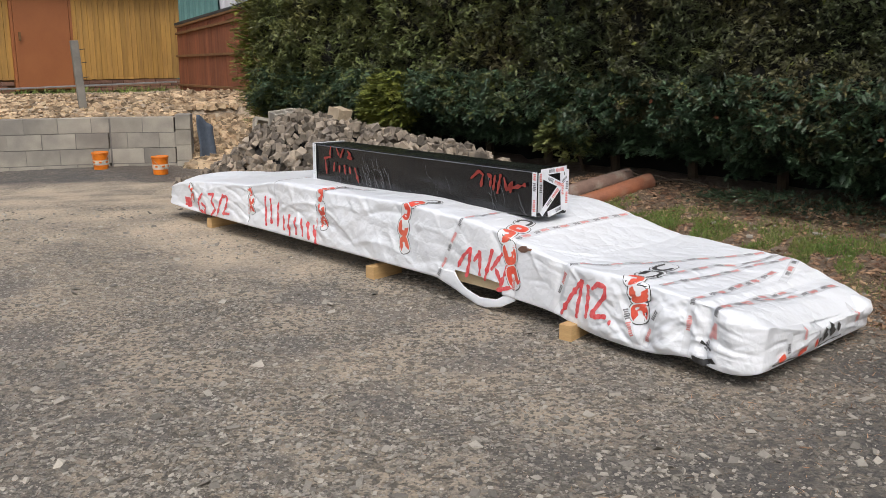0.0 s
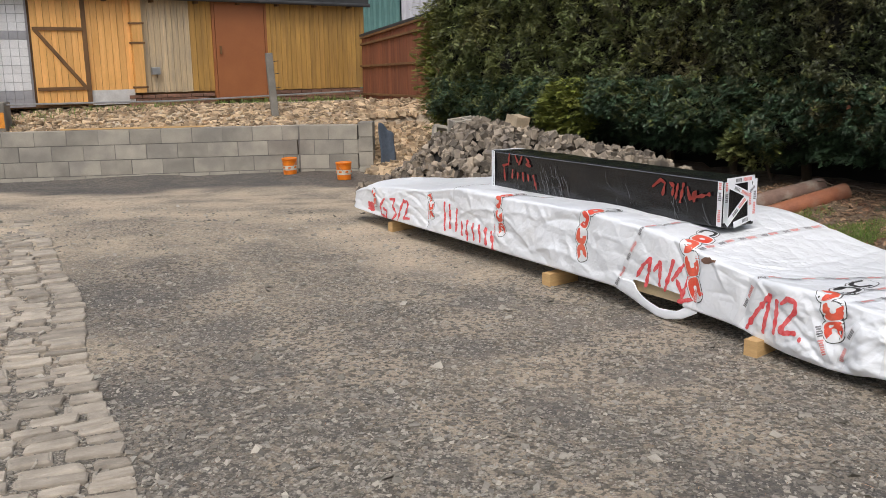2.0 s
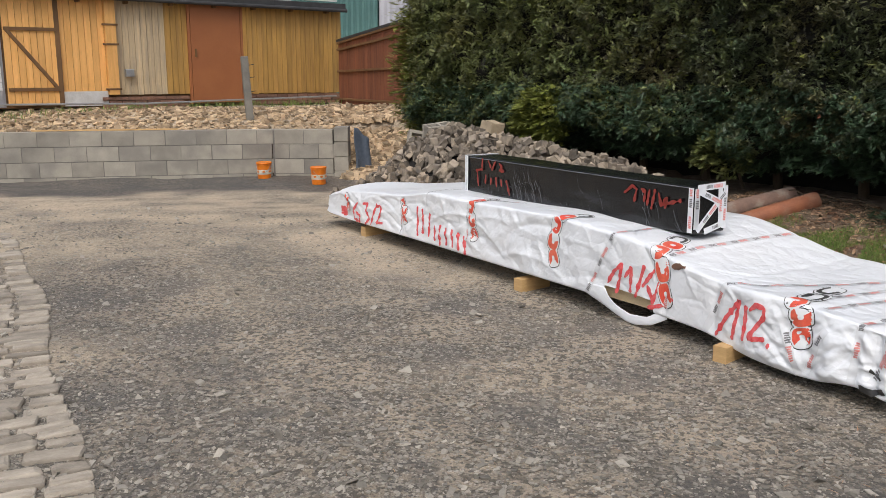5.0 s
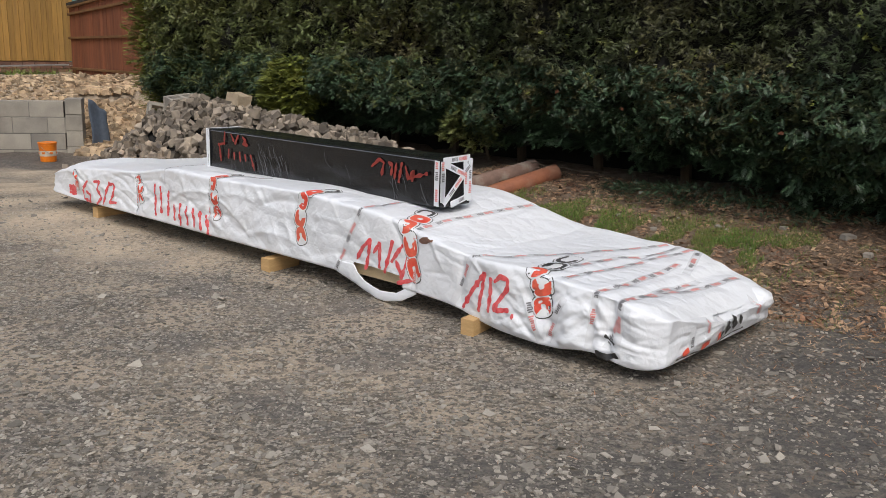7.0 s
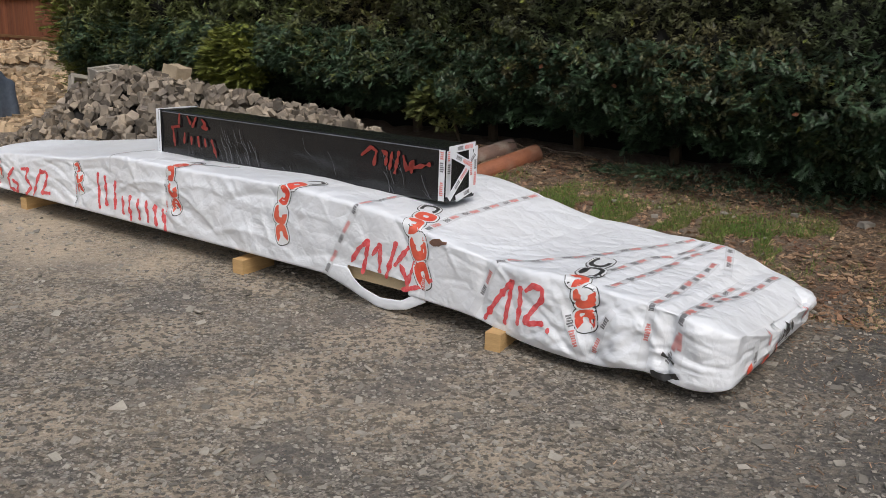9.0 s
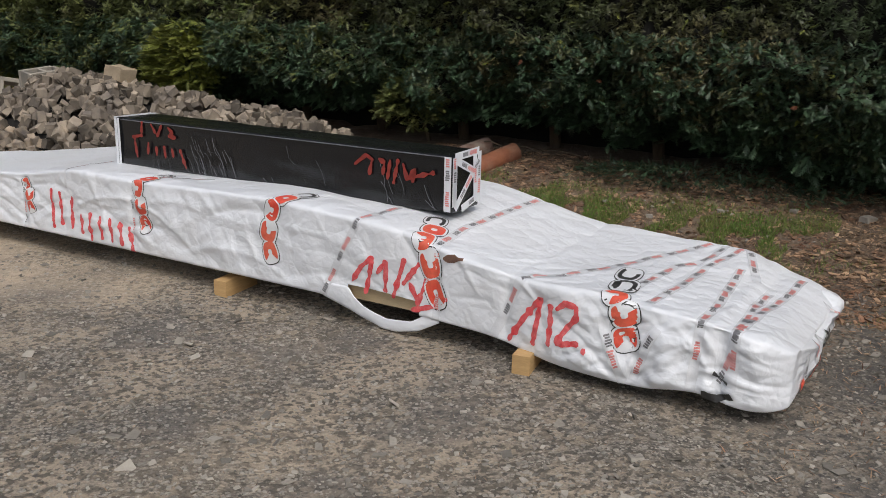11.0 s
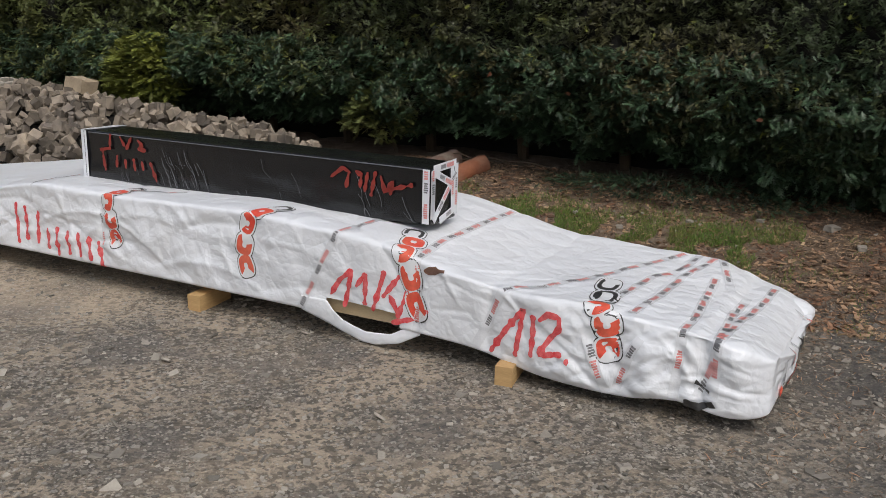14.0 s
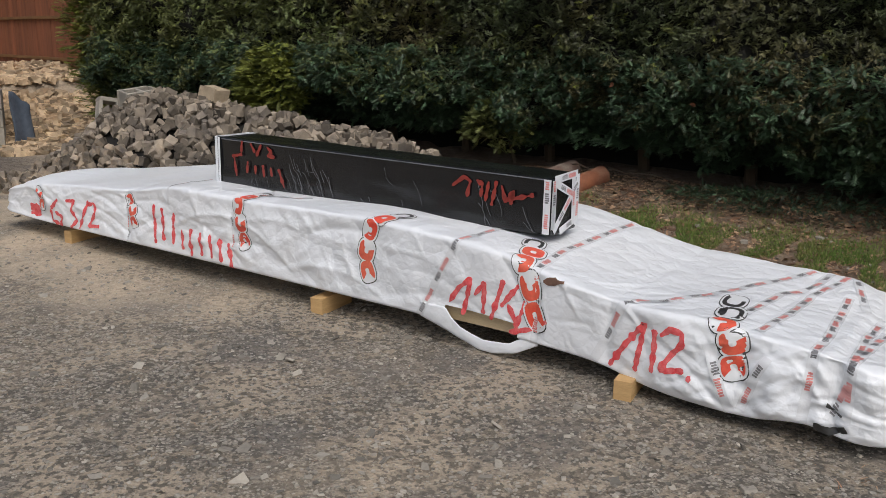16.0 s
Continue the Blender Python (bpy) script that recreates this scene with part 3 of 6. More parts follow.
for row, off in ((0, -0.05), (len(ss) - 1, 0.02)):
    mid = P[row].mean(0)
    prev = row * nv + np.arange(nv)
    for f in (0.96, 0.90, 0.82, 0.73, 0.63, 0.52, 0.41, 0.30, 0.18, 0.08, 0.01):
        bulge = ALONG * off * (1 - f) + np.array([0, 0, 0.0])
        ring = mid + (P[row] - mid) * f + bulge
        ring = ring + (1.4 * crumple(ring @ ACROSS + 7.0, ring[:, 2] * 1.3) * min(1.0, 6 * (1 - f)))[:, None] * ALONG
        caps_v.append(ring)
        cur = count + np.arange(nv)
        count += nv
        q = np.stack([prev, np.roll(prev, -1), np.roll(cur, -1), cur], -1)
        caps_f.append(q if row else q[:, ::-1])
        prev = cur
    caps_v.append(np.repeat(mid[None] + ALONG * off, 1, 0))
    q = np.stack([prev, np.roll(prev, -1), np.full(nv, count), np.full(nv, count)], -1)
    count += 1
film_v = np.concatenate([base, *caps_v])
film_f = np.concatenate([F, *caps_f])
film = in_package(grid_mesh("wrapping_film", film_v, film_f, FILM, label="wrinkled white printed plastic film"))


def skin(s, q, lift=0.004):
    """A place on the package: q metres up the front and on over the top, lifted off the film."""
    s, q = np.broadcast_arrays(np.asarray(s, float), np.asarray(q, float))
    h = soft_interp(s, FRONT_TOP) - soft_interp(s, BOTTOM)
    v = np.where(q < h, q / h, 1 + (q - h) / 1.27)
    p = package_at(s, v)
    du, dv = package_at(s + 0.01, v) - package_at(s - 0.01, v), package_at(s, v + 0.012) - package_at(s, v - 0.012)
    nrm = np.cross(dv, du)
    nrm /= np.linalg.norm(nrm, axis=-1, keepdims=True)
    return p + lift * nrm


def up(s, z):
    return z - float(soft_interp(s, BOTTOM))


def over(s, n):
    return float(soft_interp(s, FRONT_TOP) - soft_interp(s, BOTTOM)) + (n - N_FRONT)


def strip_arrays(path, width, surface, lift, across=4, pitch=0.012, start=0.0, end=None, ragged=0.0, seed=0):
    """A band of that width along a path on a surface, as corners and faces."""
    path = np.asarray(path, float)
    seg = np.linalg.norm(np.diff(path, axis=0), axis=1)
    at = np.concatenate([[0], np.cumsum(seg)])
    end = at[-1] if end is None else min(end, at[-1])
    m = max(3, int((end - start) / pitch) + 1)
    d = np.linspace(start, end, m)
    x = np.stack([np.interp(d, at, path[:, k]) for k in (0, 1)], -1)
    dx = np.gradient(x, axis=0)
    dx /= np.linalg.norm(dx, axis=1, keepdims=True) + 1e-9
    side = np.stack([-dx[:, 1], dx[:, 0]], -1)
    w = np.full(m, width)
    if ragged:
        w = w * (1 + ragged * Waves(seed, 0.06, dims=1)(d))
        w[0], w[-1] = w[0] * 0.5, w[-1] * 0.5
    k = np.linspace(-0.5, 0.5, across)
    pts = x[:, None] + side[:, None] * (w[:, None] * k)[..., None]
    V = surface(pts[..., 0], pts[..., 1], lift).reshape(-1, 3)
    i = np.arange(m - 1)[:, None] * across + np.arange(across - 1)
    return V, np.stack([i, i + across, i + across + 1, i + 1], -1).reshape(-1, 4)


def joined(bits):
    V, F, n = [], [], 0
    for v, f in bits:
        V.append(v)
        F.append(f + n)
        n += len(v)
    return np.concatenate(V), np.concatenate(F)


def at_front(*pairs):
    return [(s, up(s, z)) for s, z in pairs]


def at_top(*pairs):
    return [(s, over(s, n)) for s, n in pairs]


# torn film hanging at the opening, and the timber seen through it
flap_s = np.linspace(3.68, 4.40, 40)
drop = np.interp(flap_s, [3.68, 3.80, 3.94, 4.02, 4.22, 4.40], [0.110, 0.045, 0.014, 0.014, 0.072, 0.122])
rise = np.interp(flap_s, [3.68, 3.78, 3.84, 4.00, 4.14, 4.20, 4.24, 4.40], [0.165, 0.125, 0.088, 0.072, 0.112, 0.155, 0.20, 0.20])
k = np.linspace(0, 1, 9)
fz = drop[:, None] + (rise - drop)[:, None] * k
fn = 3.950 - 0.004 * np.sin(k * math.pi)[None] + 0.35 * crumple(flap_s[:, None], fz)
V = place(np.repeat(flap_s[:, None], 9, 1), fn, fz).reshape(-1, 3)
i = np.arange(39)[:, None] * 9 + np.arange(8)
flap = in_package(grid_mesh("torn_flap", V, np.stack([i, i + 9, i + 10, i + 1], -1).reshape(-1, 4), FILM, label="torn hanging edge of white film"))
solid = flap.modifiers.new("thick", "SOLIDIFY")
solid.thickness = 0.0015
turn = Matrix(((ALONG[0], ACROSS[0], 0, 0), (ALONG[1], ACROSS[1], 0, 0), (0, 0, 1, 0), (0, 0, 0, 1)))
in_package(part("timber_board", box_bm((1.0, 0.10, 0.085), (4.0, 4.04, 0.170), 0.004, turn), SAWN_PALE, label="pale planed board showing through the tear"))
# filler block; its near-black colour paints the shade behind the tear
in_package(part("timber_core", box_bm((5.2, 0.98, 0.20), (5.45, 4.55, 0.25), 0.01, turn), VOID, label="filler block in the film, near-black for the shade inside"))

in_package(grid_mesh("timber_glimpse", *strip_arrays(at_front((3.665, .445), (3.61, .452), (3.55, .455)), 0.026, skin, 0.004, ragged=0.3, seed=5), BRICK, label="brown board showing through a small hole"))

# red spray marks: figures, and plain strokes where a name or scrawl stands
MARKS = [
    [((3.28, .12), (3.20, .25), (3.12, .36), (3.13, .25), (3.145, .13)), ((3.065, .345), (3.06, .25), (3.06, .15)),
     ((3.035, .325), (2.99, .365), (2.935, .36), (2.93, .31), (2.97, .26), (3.00, .21), (3.02, .17), (2.96, .185), (2.91, .195)), ((2.895, .165), (2.882, .168), (2.875, .172))],
    [((4.22, .23), (4.16, .32), (4.08, .385)), ((4.085, .37), (4.13, .18)), ((4.06, .30), (4.00, .38)), ((4.00, .38), (4.005, .21)), ((3.89, .41), (3.955, .19)), ((3.80, .40), (3.90, .27)),
     ((3.86, .29), (3.80, .20)), ((3.75, .33), (3.81, .18)), ((3.84, .15), (3.72, .19), (3.63, .25))],
    [((6.66, .43), (6.63, .17)), ((6.57, .42), (6.55, .20)), ((6.46, .40), (6.45, .19)), ((6.37, .30), (6.35, .17)), ((6.28, .32), (6.26, .14)), ((6.18, .31), (6.16, .16)),
     ((6.09, .31), (6.06, .16)), ((6.00, .30), (5.97, .15)), ((5.92, .28), (5.88, .10))],
    [((7.76, .33), (7.86, .24), (7.85, .16), (7.74, .14), (7.71, .20), (7.80, .23)), ((7.66, .33), (7.57, .34), (7.60, .26), (7.54, .20), (7.62, .13)), ((7.40, .36), (7.51, .14)),
     ((7.41, .33), (7.34, .35), (7.31, .29), (7.39, .18), (7.27, .19))],
]
for strokes in MARKS:
    for st in strokes:
        in_package(grid_mesh("spray_stroke", *strip_arrays(at_front(*st), 0.026, skin, 0.0036, 4, 0.01, ragged=0.22, seed=int(1000 * st[0][0])), SPRAY, label="red sprayed stroke"))
bits = [strip_arrays(at_front((8.16, z), (8.02, z)), 0.034, skin, 0.0036, 4, 0.01, ragged=0.15, seed=7 + k) for k, z in enumerate((0.235, 0.205, 0.175))]
in_package(grid_mesh("spray_mark", *joined(bits), SPRAY, label="red sprayed patch"))


def ring_arrays(mid, ahead, a, b, inner, outer, lift, t0=0.0, t1=math.tau, sides=26):
    """A rounded ring or arc on the film, half as long as a and half as wide as b, pointing ahead."""
    side = np.array([-ahead[1], ahead[0]])
    t, r = np.linspace(t0, t1, sides), np.linspace(inner, outer, 4)
    c, d = np.cos(t), np.sin(t)
    k = (np.abs(c) ** 3 + np.abs(d) ** 3) ** (-1 / 3)
    u, w = r[:, None] * (k * c)[None], r[:, None] * (k * d)[None]
    pts = mid + (a * u)[..., None] * ahead + (b * w)[..., None] * side
    V = skin(pts[..., 0], pts[..., 1], lift).reshape(-1, 3)
    i = np.arange(3)[:, None] * sides + np.arange(sides - 1)
    return V, np.stack([i, i + 1, i + 1 + sides, i + sides], -1).reshape(-1, 4)


def printed_logo(path, width, cells):
    """A row of plump rings and arcs with white and black edges, running along a path: shapes only."""
    path = np.asarray(path, float)
    at = np.concatenate([[0], np.cumsum(np.linalg.norm(np.diff(path, axis=0), axis=1))])
    black, white, red, dark, n = [], [], [], [], len(cells)
    for k, kind in enumerate(cells):
        d = np.array([(k + 0.2) / n, (k + 0.5) / n, (k + 0.8) / n]) * at[-1]
        p = np.stack([np.interp(d, at, path[:, 0]), np.interp(d, at, path[:, 1])], -1)
        ahead = (p[2] - p[0]) / np.linalg.norm(p[2] - p[0])
        side = np.array([-ahead[1], ahead[0]])
        mid = p[1] + side * 0.010 * (-1) ** k
        a, b = 0.60 * at[-1] / n, width * (0.57 + 0.05 * (k % 2))
        black.append(ring_arrays(mid, ahead, a, b, 0.0, 1.0, 0.0028))
        white.append(ring_arrays(mid, ahead, a * 0.93, b * 0.93, 0.0, 1.0, 0.0038))
        ink = red if kind == "r" else dark
        gap = ((0.0, math.tau), (0.9, 5.6), (-1.9, 2.4), (2.2, 6.9))[(k * 3 + n) % 4]
        ink.append(ring_arrays(mid, ahead, a * 0.80, b * 0.78, 0.28 if kind == "r" else 0.62, 1.0, 0.0048, *gap))
        if k % 2:
            ink.append(ring_arrays(mid + side * b * 0.45, ahead, a * 0.70, b * 0.16, 0.0, 1.0, 0.0050))
    emblem = in_package(grid_mesh("emblem", *joined(black), PRINT_BLACK, label="black outline of a printed emblem"))
    grid_mesh("emblem_edge", *joined(white), PRINT_WHITE, emblem, label="white edge of a printed emblem")
    for bits, mat, text in ((red, PRINT_RED, "red printed emblem"), (dark, PRINT_BLACK, "black part of a printed emblem")):
        for bit in bits:
            grid_mesh("emblem_fill", *bit, mat, emblem, label=text)


LOGOS = [
    (at_top((4.62, 4.16), (4.70, 4.03)) + at_front((4.76, .52), (4.80, .40), (4.74, .25)), 0.105, "brrrr"),
    (at_top((3.90, 4.30), (3.84, 4.12), (3.80, 4.0)) + at_front((3.76, .43), (3.71, .30), (3.66, .20)), 0.105, "brrrr"),
    (at_top((2.86, 4.46), (2.83, 4.24), (2.80, 4.06)), 0.11, "bb"),
    (at_top((2.79, 4.03), (2.76, 3.96)) + at_front((2.73, .36), (2.68, .21)), 0.115, "rrr"),
    (at_top((5.74, 4.16), (5.80, 4.02)) + at_front((5.82, .50), (5.80, .40), (5.75, .27)), 0.10, "brrrr"),
    (at_front((6.93, .47), (6.90, .38), (6.85, .25)), 0.085, "rrr"),
    (at_front((8.00, .39), (8.00, .30), (7.99, .22)), 0.085, "rr"),
]
for path, width, cells in LOGOS:
    printed_logo(path, width, cells)


def ticks_arrays(path, width, surface, lift, start, end, seed):
    """A word-long run of short upright bars along a path."""
    path = np.asarray(path, float)
    at = np.concatenate([[0], np.cumsum(np.linalg.norm(np.diff(path, axis=0), axis=1))])
    r = np.random.RandomState(seed)
    d = np.arange(start, end - 0.008, 0.0115)
    if not len(d):
        return None
    edge = d[:, None] + np.array([0.0, 0.0045, 0.0085])
    x = np.stack([np.interp(edge, at, path[:, k]) for k in (0, 1)], -1)
    way = np.stack([np.interp(d + 0.02, at, path[:, k]) - np.interp(d - 0.02, at, path[:, k]) for k in (0, 1)], -1)
    way /= np.linalg.norm(way, axis=1, keepdims=True) + 1e-9
    side = np.stack([-way[:, 1], way[:, 0]], -1)
    lo, hi = -0.5 * r.uniform(0.7, 1.0, len(d)), 0.5 * r.uniform(0.6, 1.0, len(d))
    k = np.stack([lo, (lo + hi) / 2, hi], -1) * width
    pts = x[:, :, None] + side[:, None, None] * k[:, None, :, None]
    V = surface(pts[..., 0], pts[..., 1], lift).reshape(-1, 3)
    quad = np.array([(0, 3, 4, 1), (1, 4, 5, 2), (3, 6, 7, 4), (4, 7, 8, 5)])
    return V, (np.arange(len(d))[:, None, None] * 9 + quad).reshape(-1, 4)


def tape(path, width=0.045, seed=0, lift=0.0030, surface=skin, hold=in_package, faint=False):
    band = hold(grid_mesh("tape", *strip_arrays(path, width, surface, lift, 5, 0.012), TAPE, label="clear tape with faint red and black print"))
    path = np.asarray(path, float)
    length = np.linalg.norm(np.diff(path, axis=0), axis=1).sum()
    red, dark, at, k = [], [], 0.03 + 0.05 * (seed % 3), seed
    while at < length - 0.05:
        size = 0.085 if k % 2 else 0.06
        word = ticks_arrays(path, width * 0.62, surface, lift + 0.0012, at, min(at + size, length), seed * 31 + k)
        if word:
            (red if k % 2 else dark).append(word)
        at += size + (0.012 if k % 2 == 0 else 0.05)
        k += 1
    for bits, mat, text in ((red, PRINT_PINK, "faded red print bar"), (dark, PRINT_GREY, "grey print bar")):
        for bar in bits:
            grid_mesh("print_bar", *bar, mat, band, label=text)
    return band


TAPES = [
    at_front((4.41, .12), (4.30, .34), (4.20, .53)) + at_top((4.17, 4.0), (4.16, 4.12), (4.14, 4.34)),
    at_front((3.70, .10), (3.69, .32)) + at_top((3.72, 4.0), (3.76, 4.34), (3.75, 4.75), (3.73, 5.18)),
    at_front((3.36, .13), (3.30, .26), (3.25, .39)) + at_top((3.20, 4.0), (3.10, 4.14), (2.98, 4.41), (2.85, 4.79), (2.69, 5.18)),
    at_top((2.64, 4.02), (2.61, 4.37), (2.61, 4.79), (2.52, 5.20)),
    at_top((2.76, 4.18), (2.73, 4.66), (2.64, 4.92), (2.61, 5.19)),
    at_front((2.41, .10), (2.40, .32)) + at_top((2.40, 4.0), (2.40, 4.18), (2.44, 4.62), (2.46, 4.90)),
    at_front((2.31, .12), (2.26, .28)) + at_top((2.245, 4.02), (2.24, 4.40), (2.20, 4.83), (2.19, 5.1)),
    at_front((2.25, .14), (2.25, .28)) + at_top((2.26, 4.05), (2.29, 4.5), (2.28, 4.8)),
    at_top((2.36, 4.80), (2.49, 5.20)),
    at_front((2.66, .08), (2.61, .25), (2.57, .33)),
    at_front((2.82, .34), (2.76, .18), (2.70, .06)),
]
for k, path in enumerate(TAPES):
    tape(path, seed=k)
for s in (5.88, 6.95):
    tape(at_front((s, .13), (s, .30), (s + 0.01, .48)), width=0.022, seed=int(s))
tape(at_front((6.50, .45), (6.50, .55)) + at_top((6.49, 4.0), (6.46, 4.3)), width=0.02, seed=2)
tape(at_top((5.83, 4.03), (5.45, 4.22)), width=0.02, seed=1)

# prints and tapes on the near end of the package
from mathutils.bvhtree import BVHTree
film_tree = BVHTree.FromPolygons([tuple(v) for v in film_v.tolist()], [tuple(f) for f in film_f.tolist()])


def end_skin(n, z, lift):
    out = np.zeros((*n.shape, 3))
    for at in np.ndindex(n.shape):
        start = spot(1.5, float(n[at]), float(z[at]))
        hit = film_tree.ray_cast(start, Vector(ALONG))
        p = hit[0] if hit[0] is not None else spot(2.1, float(n[at]), float(z[at]))
        out[at] = np.array(p) - lift * ALONG
    return out


for k, path in enumerate((((4.22, 0.10), (4.20, 0.24)), ((4.36, 0.10), (4.34, 0.25)), ((4.50, 0.235), (4.60, 0.10)), ((4.95, 0.24), (5.02, 0.11)))):
    tape(path, 0.045, seed=k, surface=end_skin)
for k, (n, z, w, h) in enumerate(((4.12, 0.105, 0.06, 0.03), (4.30, 0.11, 0.07, 0.035), (4.46, 0.12, 0.05, 0.03))):
    in_package(grid_mesh("print_patch", *strip_arrays(((n, z), (n + w, z + 0.02)), h, end_skin, 0.008), PRINT_RED, label="red printed patch"))
for k, (n, z) in enumerate(((4.52, 0.105), (4.59, 0.12), (4.66, 0.135), (4.73, 0.15), (4.57, 0.15), (4.64, 0.165))):
    in_package(grid_mesh("print_patch", *strip_arrays(((n, z), (n + 0.03, z + 0.035)), 0.035, end_skin, 0.008), PRINT_BLACK, label="black printed patch"))
in_package(grid_mesh("print_patch", *strip_arrays(((4.05, 0.10), (4.5, 0.085), (4.8, 0.11)), 0.008, end_skin, 0.009), PRINT_BLACK, label="black printed outline"))
for k, path in enumerate((at_front((2.36, .10), (2.30, .085), (2.24, .11)), at_front((2.33, .19), (2.30, .17), (2.26, .155)))):
    in_package(grid_mesh("print_patch", *strip_arrays(path, 0.03 if k == 0 else 0.012, skin, 0.009), PRINT_BLACK, label="black print on the folded film"))
pouch = bmesh.new()
bmesh.ops.create_icosphere(pouch, subdivisions=4, radius=1.0)
for vert in pouch.verts:
    c = vert.co
    k = 1 + 0.10 * noise.noise(c * 1.7) + 0.05 * noise.noise(c * 4.5)
    vert.co = Vector((c.x * 0.12 * k, c.y * 0.13 * k, c.z * 0.072 * k))
bmesh.ops.transform(pouch, matrix=Matrix.Translation(spot(2.11, 5.13, 0.19)) @ turn, verts=pouch.verts)
in_package(part("gathered_corner", pouch, FILM, label="bunched white film taped at the corner", smooth=True))

# ---- timber bearers under the package ----
def bearer(s, n, turn_by, w=0.08, h=0.105, length=1.5):
    ob = part("timber_bearer", box_bm((w, length, h), (0, length / 2, h / 2), 0.004), SAWN)
    ob.matrix_world = Matrix.Translation(spot(s, n, float(ground_z(*spot(s, n)[:2])) - 0.006)) @ turn @ pose(0, 0, 0, 0, 0, turn_by)
    return tagged(ob, "short fresh sawn timber block under the package", "timber", group="bearers under the package")


bearer(3.17, 3.83, -8, 0.085, 0.10, 0.30)
bearer(5.13, 3.915, -6, 0.085, 0.10, 0.30)
bearer(7.72, 3.975, -4, 0.08, 0.10, 0.30)

# ---- the black wrapped carton on top ----
C_LONG, C_WIDE, C_HIGH = 2.56, 0.30, 0.305
carton = empty("black_wrapped_carton")
A0, A1 = Vector((0.585, 5.742, 0.575)), Vector((-1.133, 7.60, 0.578))
cx = (A1 - A0).normalized()
cy = Vector((0, 0, 1)).cross(-cx)
cy = cy if cy.y > 0 else -cy
cz = Vector((0, 0, 1))
carton_m = Matrix((( cx.x, cy.x, cz.x, A0.x), (cx.y, cy.y, cz.y, A0.y), (cx.z, cy.z, cz.z, A0.z), (0, 0, 0, 1)))
carton.matrix_world = carton_m
tagged(carton, "long black carton in shiny stretch film with white taped ends", "carton")
bm = box_bm((C_LONG, C_WIDE, C_HIGH), (C_LONG / 2, C_WIDE / 2, C_HIGH / 2), 0.012)
bmesh.ops.subdivide_edges(bm, edges=[e for e in bm.edges if e.calc_length() > 0.2], cuts=24, use_grid_fill=True)
crease = Waves(31, 0.25, dims=3)
for vert in bm.verts:
    c = vert.co
    d = 0.0022 * float(crease(c.x * 0.6, c.y * 1.5, c.z * 1.5))
    c.y += d - 0.006 * math.sin(c.z / C_HIGH * math.pi) * (1 if c.y < C_WIDE / 2 else -1) * -1
    c.z += 0.6 * d
part("carton_body", bm, BLACK_FILM, carton, smooth=False)


def carton_front(x, z, lift):
    return np.stack([x, np.full_like(x, -0.003 - lift), z], -1)


def carton_top(x, y, lift):
    return np.stack([x, y, np.full_like(x, C_HIGH + 0.003 + lift)], -1)


def carton_near(y, z, lift):
    return np.stack([np.full_like(y, -0.003 - lift), y, z], -1)


def in_carton(ob):
    ob.parent = carton
    return ob


for path in (((0.02, 0.035), (0.02, 0.295)), ((0.025, 0.035), (0.025, 0.28)), ((0.02, 0.298), (0.28, 0.305)), ((0.285, 0.30), (0.285, 0.02)),
             ((0.02, 0.285), (0.285, 0.175)), ((0.03, 0.02), (0.285, 0.255)), ((0.235, 0.29), (0.25, 0.06)), ((0.10, 0.012), (0.285, 0.055))):
    tape(path, 0.042, seed=int(100 * path[1][0]), lift=0.002 + 0.0012 * path[0][1], surface=carton_near, hold=in_carton)
tape(((0.022, 0.01), (0.022, 0.30)), 0.042, 3, 0.004, carton_front, in_carton)
for x in (C_LONG - 0.012, C_LONG - 0.035):
    in_carton(grid_mesh("white_end_band", *strip_arrays(((x, 0.002), (x, 0.304)), 0.020, carton_front, 0.004), TAPE, label="white tape round the carton end"))
in_carton(grid_mesh("white_end_band", *strip_arrays(((C_LONG - 0.035, 0.0), (C_LONG - 0.06, 0.30)), 0.06, carton_top, 0.003), TAPE, label="white tape over the carton end"))
in_carton(part("white_end_cap", box_bm((0.006, C_WIDE + 0.01, C_HIGH + 0.008), (C_LONG + 0.004, C_WIDE / 2, C_HIGH / 2), 0.002), TAPE, label="white taped carton end"))
CARTON_MARKS = [
    [((0.62, .20), (0.54, .26), (0.49, .235)), ((0.50, .24), (0.52, .15)), ((0.46, .25), (0.42, .23), (0.43, .16)), ((0.38, .25), (0.40, .14)), ((0.33, .26), (0.36, .12)), ((0.30, .24), (0.27, .15), (0.22, .22), (0.24, .14)), ((0.28, .16), (0.10, .21))],
    [((2.30, .30), (2.31, .22)), ((2.22, .29), (2.18, .23)), ((2.12, .29), (2.17, .21)), ((2.07, .28), (2.03, .25), (2.07, .22), (2.00, .22))],
    [((2.38, .20), (2.36, .06)), ((2.40, .19), (2.30, .21)), ((2.25, .17), (2.26, .09)), ((2.18, .15), (2.18, .09)), ((2.11, .16), (2.10, .08)), ((2.04, .15), (2.03, .09)), ((1.97, .15), (1.92, .03))],
]
for strokes in CARTON_MARKS:
    for st in strokes:
        in_carton(grid_mesh("spray_stroke", *strip_arrays(st, 0.021, carton_front, 0.004, 3, 0.01, ragged=0.25, seed=int(997 * st[0][0])), SPRAY_DIM, label="dull red sprayed stroke"))
# thin pale strips that paint glints onto the black film
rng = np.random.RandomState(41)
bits = []
